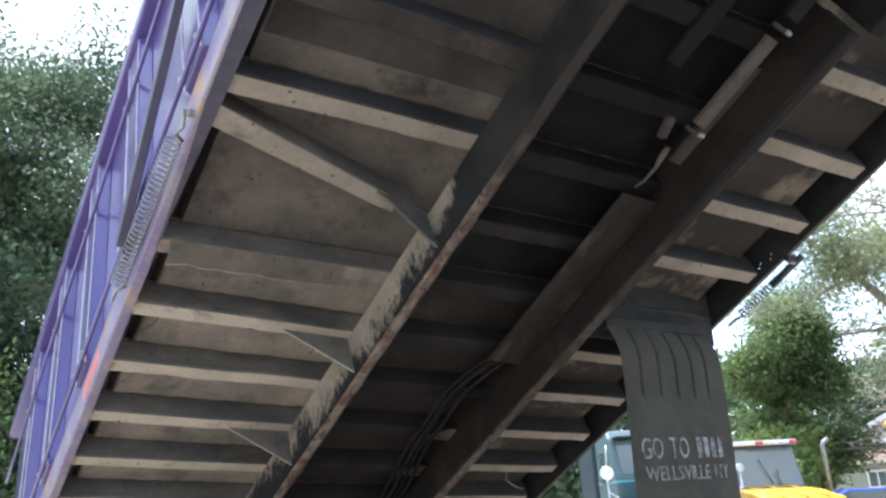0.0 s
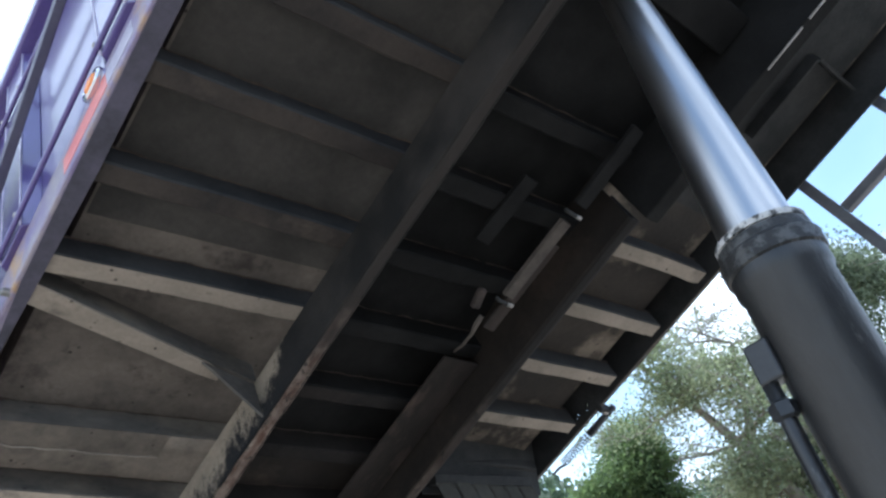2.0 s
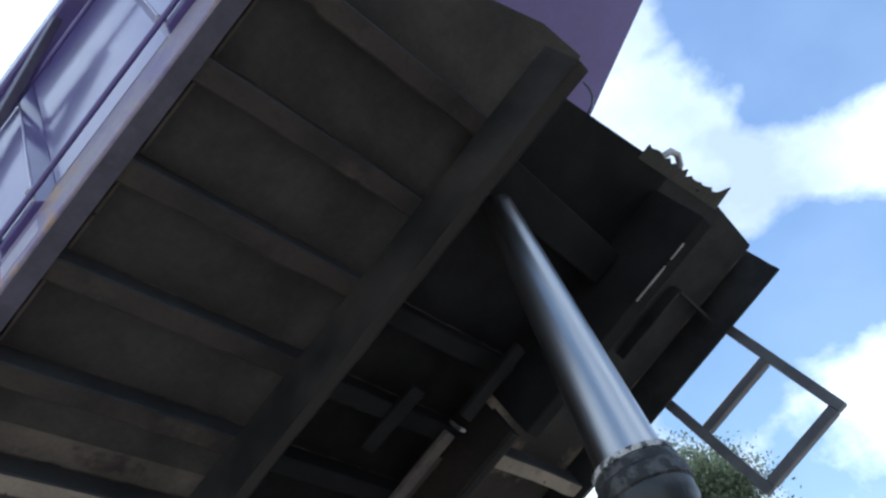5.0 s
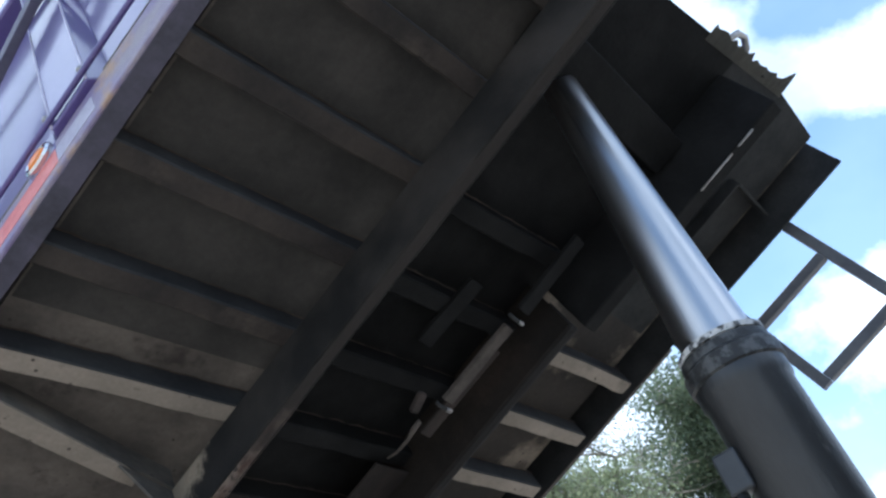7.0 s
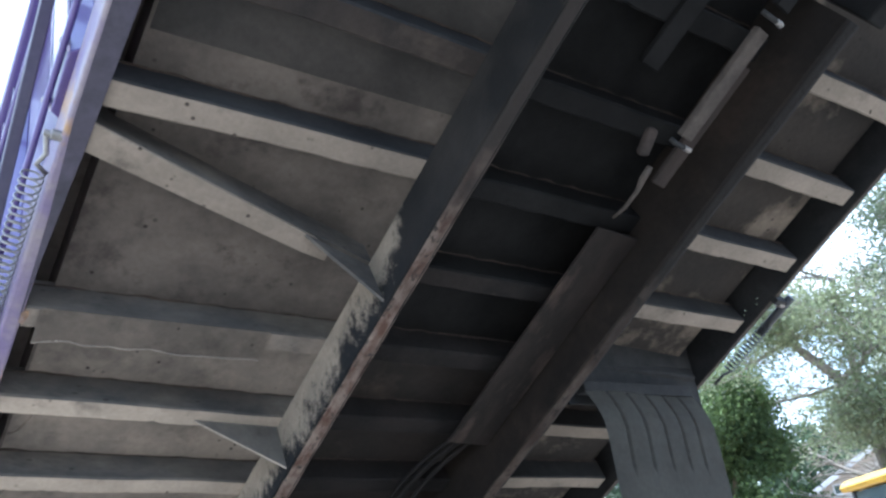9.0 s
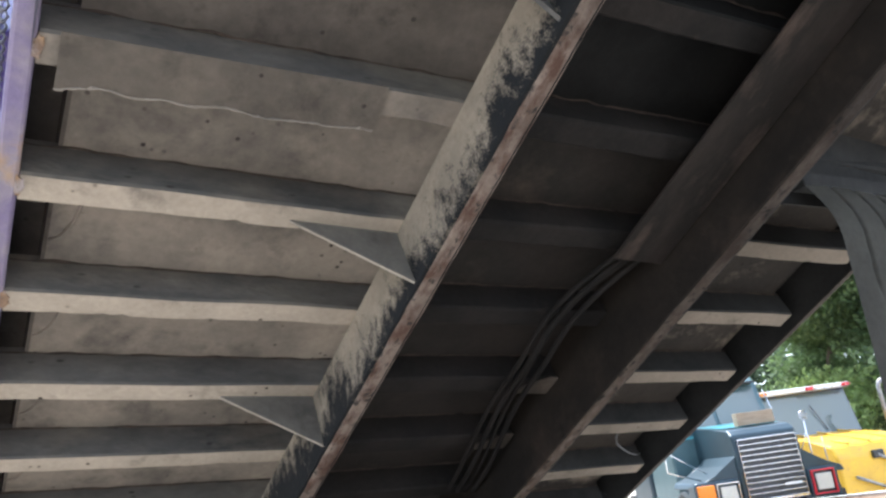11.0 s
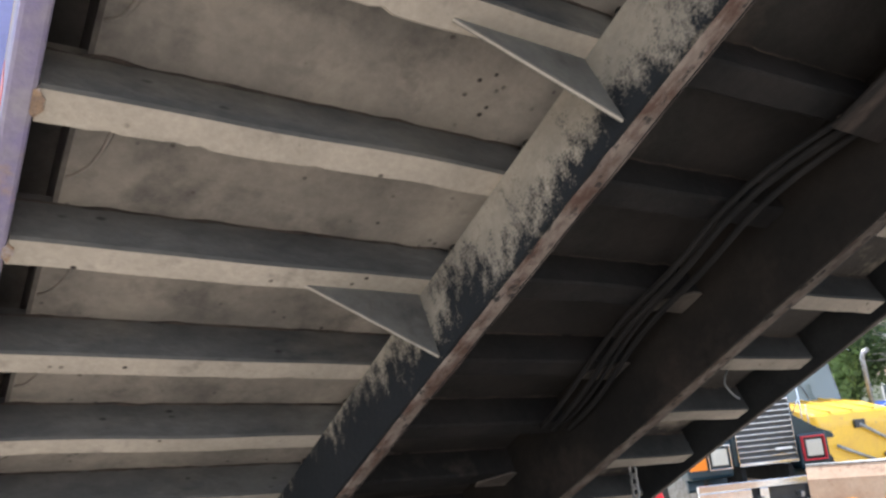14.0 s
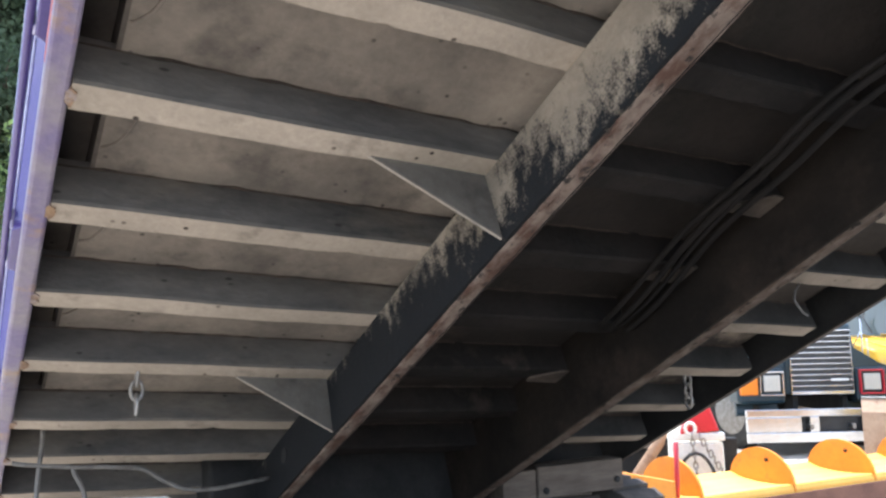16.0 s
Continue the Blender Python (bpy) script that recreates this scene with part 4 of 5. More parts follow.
for c in (CLAMP_A, CLAMP_B):
    tube("clamp", [c + Vector((-0.040, -0.004, 0.0)), c + Vector((-0.030, -0.002, -0.012)), c + Vector((0.0, 0.0, -0.016)), c + Vector((0.030, 0.002, -0.014)), c + Vector((0.040, 0.004, -0.004))], 0.007, BLACKSTEEL, bar, "dark bent clamp rod", 8)
    tube("clamp_tip", [c + Vector((0.006, 0.0, -0.0165)), c + Vector((0.030, 0.002, -0.0145)), c + Vector((0.041, 0.004, -0.004))], 0.0078, STEEL, bar, "bright worn clamp tip", 8)
for j in range(4):
    pts = []
    for i in range(30):
        y = -0.45 + 1.55 * i / 29
        bend = max(0.0, min(1.0, (0.30 - y) / 0.55))
        bend = bend * bend * (3 - 2 * bend)
        pts.append((1.285 + 0.031 * j + bend * (0.235 - 0.008 * j) + 0.145 * (y - 0.2) / 0.9 * min(1.0, 0.9 / max(0.9, y - 0.2)) + 0.012 * noise.noise((y * 1.6, j * 3.0, 0)), y, -0.020 - 0.006 * (j % 2) + 0.012 * noise.noise((y * 1.7, j * 2.0, 4)) - 0.02 * (1 - bend) * math.sin(y * 5.0) ** 2))
    tube("hose", pts, (0.007, 0.008, 0.006, 0.008)[j], DUSTHOSE, body, "dust-caked hydraulic hose in a bundle", 10)


def chain(name, top, count, parent, mat, size=0.05):
    first = None
    for i in range(count):
        c = Vector(top) - Vector((0, 0, size * 0.72 * (i + 0.5)))
        pts = []
        for k in range(17):
            a = 2 * math.pi * k / 16
            u, v = 0.30 * size * math.cos(a), 0.5 * size * math.sin(a)
            pts.append((c.x + (u if i % 2 else 0), c.y + (0 if i % 2 else u), c.z + v))
        ob = tube(name if first is None else "link", pts, size * 0.09, mat, parent if first is None else first, "rusty chain link" if first is None else "", 8)
        first = first or ob
    return first


def hang(p):
    """A plumb line is not the tilted body's own z, so hanging things get an Empty of their own."""
    return Matrix.Translation(BED @ Vector(p))


for p in ((0.26, 1.55, 0.0), (2.10, 1.45, 0.0)):
    ch = thing("chain", hang(p), "short rusty chain hanging from a crossmember", "chain")
    chain("shackle", (0, 0, 0.015), 3, ch, STEEL, 0.05)

# tarp springs and arms on both sides
for xa, sgn, a, b, mat, lab in ((0.0, -1, (-0.070, -0.700, 0.012), (-0.070, -0.075, 0.030), STEEL, "long bright coil spring"), (W + 0.02, 1, (2.45, -0.78, -0.02), (2.45, -0.54, -0.02), BLACKP, "black coil spring")):
    a, b = Vector(a), Vector(b)
    d = (b - a)
    u, w = frame_of(d)
    turns = 31 if sgn < 0 else 14
    pts = [a + d * (i / (turns * 10)) + (u * math.cos(2 * math.pi * i / 10) + w * math.sin(2 * math.pi * i / 10)) * (0.023 if sgn < 0 else 0.019) for i in range(turns * 10 + 1)]
    sp = tube("tarp_spring", pts, 0.0026, mat, body, lab, 6)
    if sgn > 0:
        tube("spring_rod", [a - d.normalized() * 0.14, a + d.normalized() * 0.04], 0.016, mat, sp, "thick black rod", 10)
        box("rod_bracket", (2.38, 2.45), (-0.90, -0.875), (-0.03, 0.01), BLACKSTEEL, sp)
    tube("spring_hook", [a - d.normalized() * 0.10, a - d.normalized() * 0.05 + u * 0.012, a - d.normalized() * 0.02, a + u * 0.024], 0.006, mat, sp, "", 8)
    tube("spring_eye", [b + u * 0.024, b + d.normalized() * 0.03, b + d.normalized() * 0.08], 0.006, mat, sp, "", 8)
    lathe("anchor_bolt", [(0.012, 0.0), (0.012, 0.03), (0.007, 0.033), (0.007, 0.045)], STEEL, sp, Matrix.Translation(a - d.normalized() * 0.10 - Vector((sgn * 0.04, 0, 0))) @ Matrix.Rotation(radians(90 * sgn), 4, "Y"))
    x = xa + sgn * 0.115
    arm = bmesh.new()
    p0, p1 = Vector((x + sgn * -0.015, -0.225, 0.055)), Vector((x + sgn * -0.015, -1.925, 1.085))
    ln = (p1 - p0).length
    mm = Matrix.Translation(p0) @ (p1 - p0).to_track_quat("Z", "X").to_matrix().to_4x4()
    add_box(arm, (-0.028, 0.028), (-0.014, 0.014), (0.0, ln), 0.003, mm)
    ar = part("tarp_arm", arm, ARMM, body, "dark purple-grey flat tarp arm")
    lathe("pivot", [(0.020, 0.0), (0.020, 0.03), (0.010, 0.034), (0.010, 0.042)], ARMM, ar, Matrix.Translation((xa + sgn * 0.058, -0.25, 0.07)) @ Matrix.Rotation(radians(90 * sgn), 4, "Y"))

box("tail_beam", (0.62, 1.76), (2.28, 2.50), (-0.36, 0.10), BLACKSTEEL, body, "dark tail hinge beam", 0.01)
box("tray", (1.37, 1.54), (-0.98, -0.05), (-0.05, -0.04), TRAYM, body, "oily brown hose tray", 0.003)
# loose air hoses near the tail
for pts in ([(0.075, 1.92, 0.01), (0.08, 1.97, -0.01), (0.079, 2.0, -0.06), (0.078, 2.0, -0.16), (0.075, 2.0, -0.40)], [(0.01, 2.0, -0.055), (0.05, 2.0, -0.062), (0.167, 2.0, -0.070), (0.26, 2.0, -0.072), (0.35, 2.0, -0.079), (0.41, 2.0, -0.115), (0.478, 2.0, -0.145), (0.55, 2.0, -0.147), (0.613, 2.0, -0.139), (0.75, 2.05, -0.10)], [(0.165, 2.0, -0.068), (0.172, 2.005, -0.09), (0.20, 2.0, -0.157), (0.205, 2.0, -0.28)]):
    fine = []
    for i in range(len(pts) - 1):
        p = [Vector(pts[max(0, min(len(pts) - 1, i + o))]) for o in (-1, 0, 1, 2)]
        for s in range(6):
            t = s / 6
            fine.append(0.5 * (2 * p[1] + (p[2] - p[0]) * t + (2 * p[0] - 5 * p[1] + 4 * p[2] - p[3]) * t * t + (3 * p[1] - p[0] - 3 * p[2] + p[3]) * t ** 3))
    tube("air_line", fine + [Vector(pts[-1])], 0.0065, AIRLINE, body, "sagging dusty air line", 8)

tube("loose_wire", [(2.155, 0.925, 0.085), (2.135, 0.940, 0.060), (2.145, 0.962, 0.045), (2.185, 0.985, 0.038), (2.245, 1.015, 0.034), (2.30, 1.04, 0.042), (2.345, 1.06, 0.060)], 0.0035, GREYP, body, "short loose wire", 6)
lathe("drain_hole", [(0.021, -0.002), (0.024, 0.0), (0.024, 0.002)], BLACKSTEEL, body, Matrix.Translation((0.769, 1.947, -0.066)) @ Matrix.Rotation(radians(-90), 4, "Y"), "round black drain hole", 18)

# ---- hydraulic cylinder ----
top, low = BED @ Vector((1.016, -2.378, 0.105)), BED @ Vector((1.090, -2.052, -0.918))
axis = (top - low).normalized()
foot = low - axis * ((low.z - 0.70) / axis.z)
cyl_m = Matrix.Translation(foot) @ axis.to_track_quat("Z", "Y").to_matrix().to_4x4()
cyl = thing("hydraulic_cylinder", cyl_m, "telescopic hoist cylinder, black outer tube and bright steel ram", "hydraulic cylinder")
L0 = (low - foot).length
LT = (top - foot).length
lathe("outer_tube", [(0.100, 0.0), (0.100, L0 - 0.10), (0.106, L0 - 0.09), (0.106, L0 - 0.055)], TUBEM, cyl, None, "scuffed black painted outer tube", 48)
lathe("collar", [(0.106, L0 - 0.055), (0.112, L0 - 0.05), (0.113, L0 - 0.015), (0.106, L0 - 0.008), (0.105, L0 + 0.015), (0.09, L0 + 0.022)], GREASE, cyl, None, "greasy gland collar", 48)
lathe("wiper_ring", [(0.088, L0 + 0.018), (0.103, L0 + 0.02), (0.104, L0 + 0.034), (0.088, L0 + 0.036)], RINGM, cyl, None, "pale gritty wiper ring", 48)
lathe("ram", [(0.087, L0), (0.050, LT)], RAM, cyl, None, "bright steel ram with a soft sheen", 64)
lathe("head_eye", [(0.04, 0.0), (0.06, 0.01), (0.06, 0.13), (0.04, 0.14)], BLACKSTEEL, cyl, Matrix.Translation((0, -0.07, LT)) @ Matrix.Rotation(radians(-90), 4, "X"))
inv = cyl_m.inverted()
side = (inv.to_3x3() @ Vector((-0.50, 0.86, 0))).normalized()
side.z = 0
side.normalize()
port = box("port_block", (-0.028, 0.028), (-0.028, 0.028), (-0.045, 0.045), BLACKP, cyl, "square hydraulic port block", 0.006, Matrix.Translation(side * 0.112 + Vector((0, 0, L0 - 0.24))))
tube("supply_hose", [side * 0.128 + Vector((0, 0, L0 - 0.27)), side * 0.13 + Vector((0, 0, L0 - 0.40)), side * 0.128 + Vector((0, 0, L0 - 0.62)), side * 0.125 + Vector((0, 0, L0 - 0.9))], 0.017, TUBEM, port, "thick black hose", 14)
lathe("fitting", [(0.02, 0.0), (0.028, 0.006), (0.028, 0.034), (0.02, 0.04)], BLACKP, port, Matrix.Translation(side * 0.128 + Vector((0, 0, L0 - 0.36))), "dark hexagonal hose fitting", 6)
tube("bleed_line", [side * 0.118 + Vector((0, 0, L0 - 0.34)), side * 0.112 + Vector((0, 0, L0 - 0.9))], 0.007, STEEL, port, "bright thin steel line", 8)

# ---- mud flap ----
flap_m = pose(1.988, -0.43, 2.275)
flap = thing("mud_flap", flap_m, "black rubber mud flap with worn white raised letters", "mud flap")
FW = 0.292


def flap_y(z):
    """How far the sheet stands off its hanger at a depth below it."""
    t = min(1.0, -z / 0.18)
    return 0.02 - 0.075 * math.sin(t * math.pi / 2) + 0.02 * max(0.0, -z - 0.3)


bm = bmesh.new()
rows = 36
fr = []
for i in range(rows + 1):
    z = -0.95 * i / rows
    row = []
    for c in range(161):
        x = -FW + 2 * FW * c / 160
        g = 0.0
        if -0.30 < z < -0.02:
            for gx in (-0.19, -0.09, 0.01, 0.11, 0.20):
                g = max(g, 0.02 * max(0.0, 1 - abs(x - gx - 0.06 * (z + 0.06)) / 0.0075))
        row.append(bm.verts.new((x, flap_y(z) + g + 0.006 * math.sin(x * 9 + z * 2), z)))
    fr.append(row)
for a, b in zip(fr, fr[1:]):
    for c in range(160):
        bm.faces.new((a[c], a[c + 1], b[c + 1], b[c]))
bmesh.ops.solidify(bm, geom=list(bm.faces), thickness=-0.012)
part("sheet", bm, RUBBER, flap, "", smooth=True)
box("hanger_bar", (-FW, FW), (0.0, 0.04), (-0.03, 0.012), BLACKSTEEL, flap, "", 0.003)
box("hanger_plate", (-FW - 0.04, FW + 0.10), (0.044, 0.052), (-0.06, 0.32), BLACKSTEEL, flap, "dark hanger plate", 0.0)


def letters(text, x0, x1, z0, z1, parent):
    """Raised writing, letter by letter, that fills a box on the face of the flap."""
    glyphs, pen = [], 0.0
    for ch in text:
        if ch == " ":
            pen += 0.42
            continue
        cu = bpy.data.curves.new("glyph", "FONT")
        cu.body, cu.extrude, cu.resolution_u = ch, 0.02, 3
        tmp = new("glyph", cu)
        bpy.context.view_layer.update()
        me = bpy.data.meshes.new_from_object(tmp.evaluated_get(bpy.context.evaluated_depsgraph_get()))
        bpy.data.objects.remove(tmp)
        co = np.array([v.co[:] for v in me.vertices])
        lo, hi = co.min(0), co.max(0)
        glyphs.append((me, pen, lo, hi))
        pen += hi[0] - lo[0] + 0.10
    for me, at, lo, hi in glyphs:
        for v in me.vertices:
            x = x0 + (at + v.co.x - lo[0]) / (pen - 0.10) * (x1 - x0)
            z = z0 + (v.co.y - lo[1]) / (hi[1] - lo[1]) * (z1 - z0)
            v.co = (x, flap_y(z) + 0.006 * math.sin(x * 9 + z * 2) - (0.0045 if v.co.z > 0 else -0.004), z)
        me.materials.append(LETTER)
        ob = new("letter", me)
        ob.parent = parent
        tagged(ob, "worn white raised letter")


letters("GO TO", -0.243, 0.008, -0.542, -0.464, flap)
for k in range(4):
    x = 0.062 + 0.040 * k
    box("letter_bar", (x, x + 0.026), (flap_y(-0.50) - 0.006, flap_y(-0.50) + 0.004), (-0.542, -0.464), LETTER, flap, "worn white raised letters", 0.003)
letters("WELLSVILLE NY", -0.235, 0.235, -0.622, -0.570, flap)

# ---- teal truck tractor across the yard ----
truck = thing("semi_truck", pose(11.59, 7.64, -0.25, 0, 0, -29.8), "dark teal conventional truck with chrome grille and bumper", "truck")
hood_side = [(0.05, 0.95), (0.02, 1.75), (0.05, 2.05), (0.20, 2.15), (1.0, 2.22), (2.05, 2.32), (2.05, 0.95)]
hood = prism("hood", hood_side, "x", -0.56, 0.56, TEAL, truck, "dark teal hood", 0.03)
box("stripe", (-0.50, 0.50), (0.5, 2.0), (-0.002, 0.004), TEAL_LIGHT, hood, "light teal stripe", 0.0, pose(0, 0.0, 2.155, 4.5, 0, 0))
for sx in (-1, 1):
    out = []
    for k in range(13):
        a = math.pi * k / 12
        out.append((1.05 - 0.66 * math.cos(a), 0.62 + 0.62 * math.sin(a)))
    inner = [(1.05 + 0.58 * math.cos(math.pi * k / 12), 0.58 + 0.56 * math.sin(math.pi * k / 12)) for k in range(13)]
    fender = prism("fender", out + inner, "x", *sorted((sx * 0.58, sx * 1.26)), TEAL, truck, "dark teal wheel arch", 0.0)
    box("fender_front", sorted((sx * 0.57, sx * (1.35 if sx < 0 else 1.10))), (0.03, 0.48), (0.80, 1.38), TEAL, fender, "", 0.06)
    prism("fender_crown", [(sx * q, z) for q, z in ((0.54, 1.26), (1.24, 1.26), (1.20, 1.36), (0.98, 1.44), (0.72, 1.58), (0.54, 1.74))], "y", 0.07, 1.7, TEAL, fender, "rounded fender top", 0.02)
    wheel(sx * 1.06, 0.98, truck, 1.22, STEEL, 22.0)
    hl = box("headlight", sorted((sx * 0.66, sx * 0.96)), (-0.005, 0.05), (0.99, 1.28), BLACKP, truck, "square clear headlight in a frame", 0.012)
    box("lamp_glass", sorted((sx * 0.675, sx * 0.945)), (-0.034, -0.006), (1.005, 1.265), LAMPGLASS, hl, "pale ribbed lamp glass", 0.03)
    bz = bmesh.new()
    x0, x1 = sorted((sx * 0.615, sx * 1.005))
    for q in (((x0, x1), (-0.03, 0.03), (1.305, 1.330)), ((x0, x1), (-0.03, 0.03), (0.935, 0.960)), ((x0, x0 + 0.022), (-0.03, 0.03), (0.96, 1.305)), ((x1 - 0.022, x1), (-0.03, 0.03), (0.96, 1.305))):
        add_box(bz, *q, 0.004)
    part("bezel", bz, CHROME if sx < 0 else REDP, hl, "chrome bezel" if sx < 0 else "red-painted bezel")
    if sx < 0:
        box("turn_signal", sorted((sx * 1.03, sx * 1.32)), (-0.02, 0.12), (0.95, 1.32), AMBER, truck, "amber turn signal", 0.02)
    box("tow_hook", sorted((sx * 0.30, sx * 0.36)), (-0.30, -0.05), (0.42, 0.50), STEEL, truck, "", 0.01)
    mx, my = (0.90, 0.36) if sx > 0 else (-1.70, 0.15)
    stalk = tube("mirror_stalk", [(sx * 0.85, 0.45, 1.3), (mx, my + 0.03, 1.6), (mx, my + 0.02, 2.2)], 0.014, CHROME, truck, "chrome mirror stalk", 8)
    tube("mirror_brace", [(sx * 0.75, 0.75, 1.4), (mx, my + 0.03, 1.95)], 0.010, CHROME, stalk, "", 8)
    lathe("mirror", [(0.02, -0.05), (0.10, -0.035), (0.13, 0.0), (0.125, 0.012)], CHROME if sx > 0 else WHITEP, stalk, Matrix.Translation((mx, my, 2.28 if sx < 0 else 2.24)) @ Matrix.Scale(1.0 if sx < 0 else 0.62, 4) @ Matrix.Rotation(radians(90), 4, "X"), "round white convex mirror", 20)
grille = bmesh.new()
for q in (((-0.50, -0.488), (-0.04, 0.04), (1.0, 1.96)), ((0.488, 0.50), (-0.04, 0.04), (1.0, 1.96)), ((-0.50, 0.50), (-0.04, 0.04), (1.96, 1.98)), ((-0.50, 0.50), (-0.05, 0.04), (0.95, 1.0))):
    add_box(grille, *q, 0.006)
gr = part("grille", grille, CHROME, truck, "chrome grille surround")
box("grille_back", (-0.487, 0.487), (0.0, 0.03), (1.0, 1.96), BLACKP, gr, "black recess", 0.0)
for k in range(10):
    z = 1.075 + 0.0885 * k
    box("grille_bar", (-0.487, 0.487), (-0.03, 0.0), (z, z + 0.016), CHROME, gr, "", 0.004)
box("name_plate", (0.14, 0.42), (-0.055, -0.044), (1.16, 1.195), WHITEP, gr, "plain pale badge", 0.003)
bump = bmesh.new()
for q in (((-1.34, 1.28), (0.62, 0.74)), ((-1.34, 1.28), (0.22, 0.38)), ((-1.34, -0.48), (0.38, 0.62)), ((-0.35, -0.20), (0.38, 0.62)), ((0.48, 0.57), (0.38, 0.62)), ((0.70, 1.28), (0.38, 0.62))):
    add_box(bump, q[0], (-0.28, -0.20), q[1], 0.012)
for x in (-1.02, -0.72, 0.88):
    add_box(bump, (x, x + 0.012), (-0.285, -0.27), (0.26, 0.72), 0.003)
bp = part("bumper", bump, CHROME, truck, "polished chrome bumper with cut-outs")
box("bumper_back", (-1.1, 1.1), (-0.15, 0.0), (0.32, 0.70), BLACKP, bp, "", 0.0)
cab_side = [(2.0, 1.0), (2.02, 2.22), (2.42, 3.05), (2.62, 3.22), (3.7, 3.3), (3.75, 1.0)]
cab = prism("cab", cab_side, "x", -1.05, 1.05, TEAL_CAB, truck, "dusty teal cab, lightened for the sky's reflection", 0.05)
box("cab_stripe", (-1.056, 1.056), (2.0, 3.7), (2.12, 2.17), TEAL_LIGHT, cab, "pale teal stripe", 0.003)
for sx in (-1, 1):
    x0, x1 = sorted((sx * 0.04, sx * 0.92))
    bm = bmesh.new()
    add_box(bm, (x0, x1), (-0.012, 0.006), (0.0, 0.78), 0.004, pose(0, 2.045, 2.28, -24, 0, 0))
    part("windshield", bm, GLASS, cab, "dark windshield pane")
    box("side_window", sorted((sx * 1.045, sx * 1.058)), (2.55, 3.4), (2.1, 2.8), GLASS, cab, "dark side window", 0.01)
    tube("grab_bar", [(sx * 1.12, 2.3, 2.1), (sx * 1.18, 2.25, 2.5), (sx * 1.12, 2.35, 2.9)], 0.012, CHROME, cab, "", 8)
box("visor", (-0.95, 0.95), (2.18, 2.5), (3.04, 3.08), BLACKP, cab, "", 0.01, None)
bar = box("light_bar", (-0.36, 0.36), (2.58, 2.76), (3.27, 3.34), AMBER, cab, "amber light bar on a post", 0.02)
for x in (-0.2, 0.2):
    box("bar_post", (x - 0.02, x + 0.02), (2.65, 2.69), (3.15, 3.27), BLACKP, bar)
box("sleeper", (-1.1, 1.1), (3.85, 5.4), (0.9, 3.3), TEAL, truck, "", 0.06)
for sx in (-1, 1):
    box("frame_rail", sorted((sx * 0.36, sx * 0.44)), (0.1, 8.0), (0.62, 0.90), BLACKSTEEL, truck)
    for y in (6.2, 7.5):
        wheel(sx * 0.95, y, truck)
        wheel(sx * 0.62, y, truck)
board = thing("wooden_board", pose(11.59 + 0.12 * 0.868 + 0.6 * 0.497, 7.64 - 0.12 * 0.497 + 0.6 * 0.868, 1.935, 0, 0, -26), "weathered wooden board lying on the truck hood", "board")
box("plank", (-0.34, 0.34), (-0.09, 0.09), (0.02, 0.24), WOODM, board, "", 0.006)
box("batten", (-0.05, 0.05), (-0.05, 0.05), (0.0, 0.02), WOODM, board, "", 0.002)

# ---- yellow plow truck ----
yel = thing("plow_truck", pose(17.24, 9.28, -0.42, 0, 0, -22), "yellow plow truck with white roof visor and marker lamps", "truck")
yhood = prism("hood", [(0.0, 0.5), (-0.02, 1.5), (0.12, 1.74), (1.0, 1.92), (2.1, 2.06), (2.1, 0.5)], "x", -1.0, 1.0, YELLOW, yel, "yellow hood", 0.06)
for x in (-0.55, 0.0, 0.55):
    box("hood_rib", (x - 0.03, x + 0.03), (0.12, 2.0), (-0.01, 0.025), YELLOW, yhood, "", 0.01, pose(0, 0.0, 1.745, 9.4, 0, 0))
box("hinge_bracket", (-0.16, 0.10), (-0.10, -0.01), (1.38, 1.56), BLACKP, yel, "black bracket on the hood front", 0.02)
tube("lift_rod", [(-0.06, -0.09, 1.46), (0.4, -0.10, 1.19), (0.9, -0.09, 0.90)], 0.035, STEEL, yel, "grey steel lift rod", 10)
tube("lift_rod", [(-0.7, -0.09, 1.05), (-0.2, -0.10, 0.83), (0.3, -0.09, 0.62)], 0.035, STEEL, yel, "grey steel lift rod", 10)
box("hose_guard", (0.45, 0.75), (-0.09, -0.01), (0.72, 0.80), RUST, yel, "rusty hose guard", 0.01)
for sx in (-1, 1):
    prism("fender", [(1.0 - 0.72 * math.cos(math.pi * k / 10), 0.62 + 0.66 * math.sin(math.pi * k / 10)) for k in range(11)], "x", *sorted((sx * 0.86, sx * 1.2)), YELLOW, yel, "", 0.03)
    wheel(sx * 1.0, 1.0, yel)
    wheel(sx * 1.0, 5.6, yel)
    tube("exhaust_stack" if sx > 0 else "marker_post", [(1.29, 1.06, 1.2), (1.29, 1.06, 2.95), (1.33, 1.04, 3.05), (1.45, 1.0, 3.12)] if sx > 0 else [(sx * 1.15, 0.1, 0.9), (sx * 1.15, 0.1, 2.0)], 0.055 if sx > 0 else 0.015, STEEL, yel, "", 10)
ycab = prism("cab", [(2.0, 1.0), (2.05, 2.0), (2.35, 3.1), (3.6, 3.15), (3.65, 1.0)], "x", -1.28, 1.28, GREYP, yel, "grey cab with slim pillars", 0.04)
bm = bmesh.new()
add_box(bm, (-1.22, 1.22), (-0.014, 0.006), (0.0, 1.08), 0.004, pose(0, 2.042, 2.0, -15.3, 0, 0))
part("windshield", bm, GLASS, ycab, "broad grey-green windshield")
for sx in (-1, 1):
    box("side_window", sorted((sx * 1.275, sx * 1.288)), (2.4, 3.4), (2.1, 2.9), GLASS, ycab, "", 0.01)
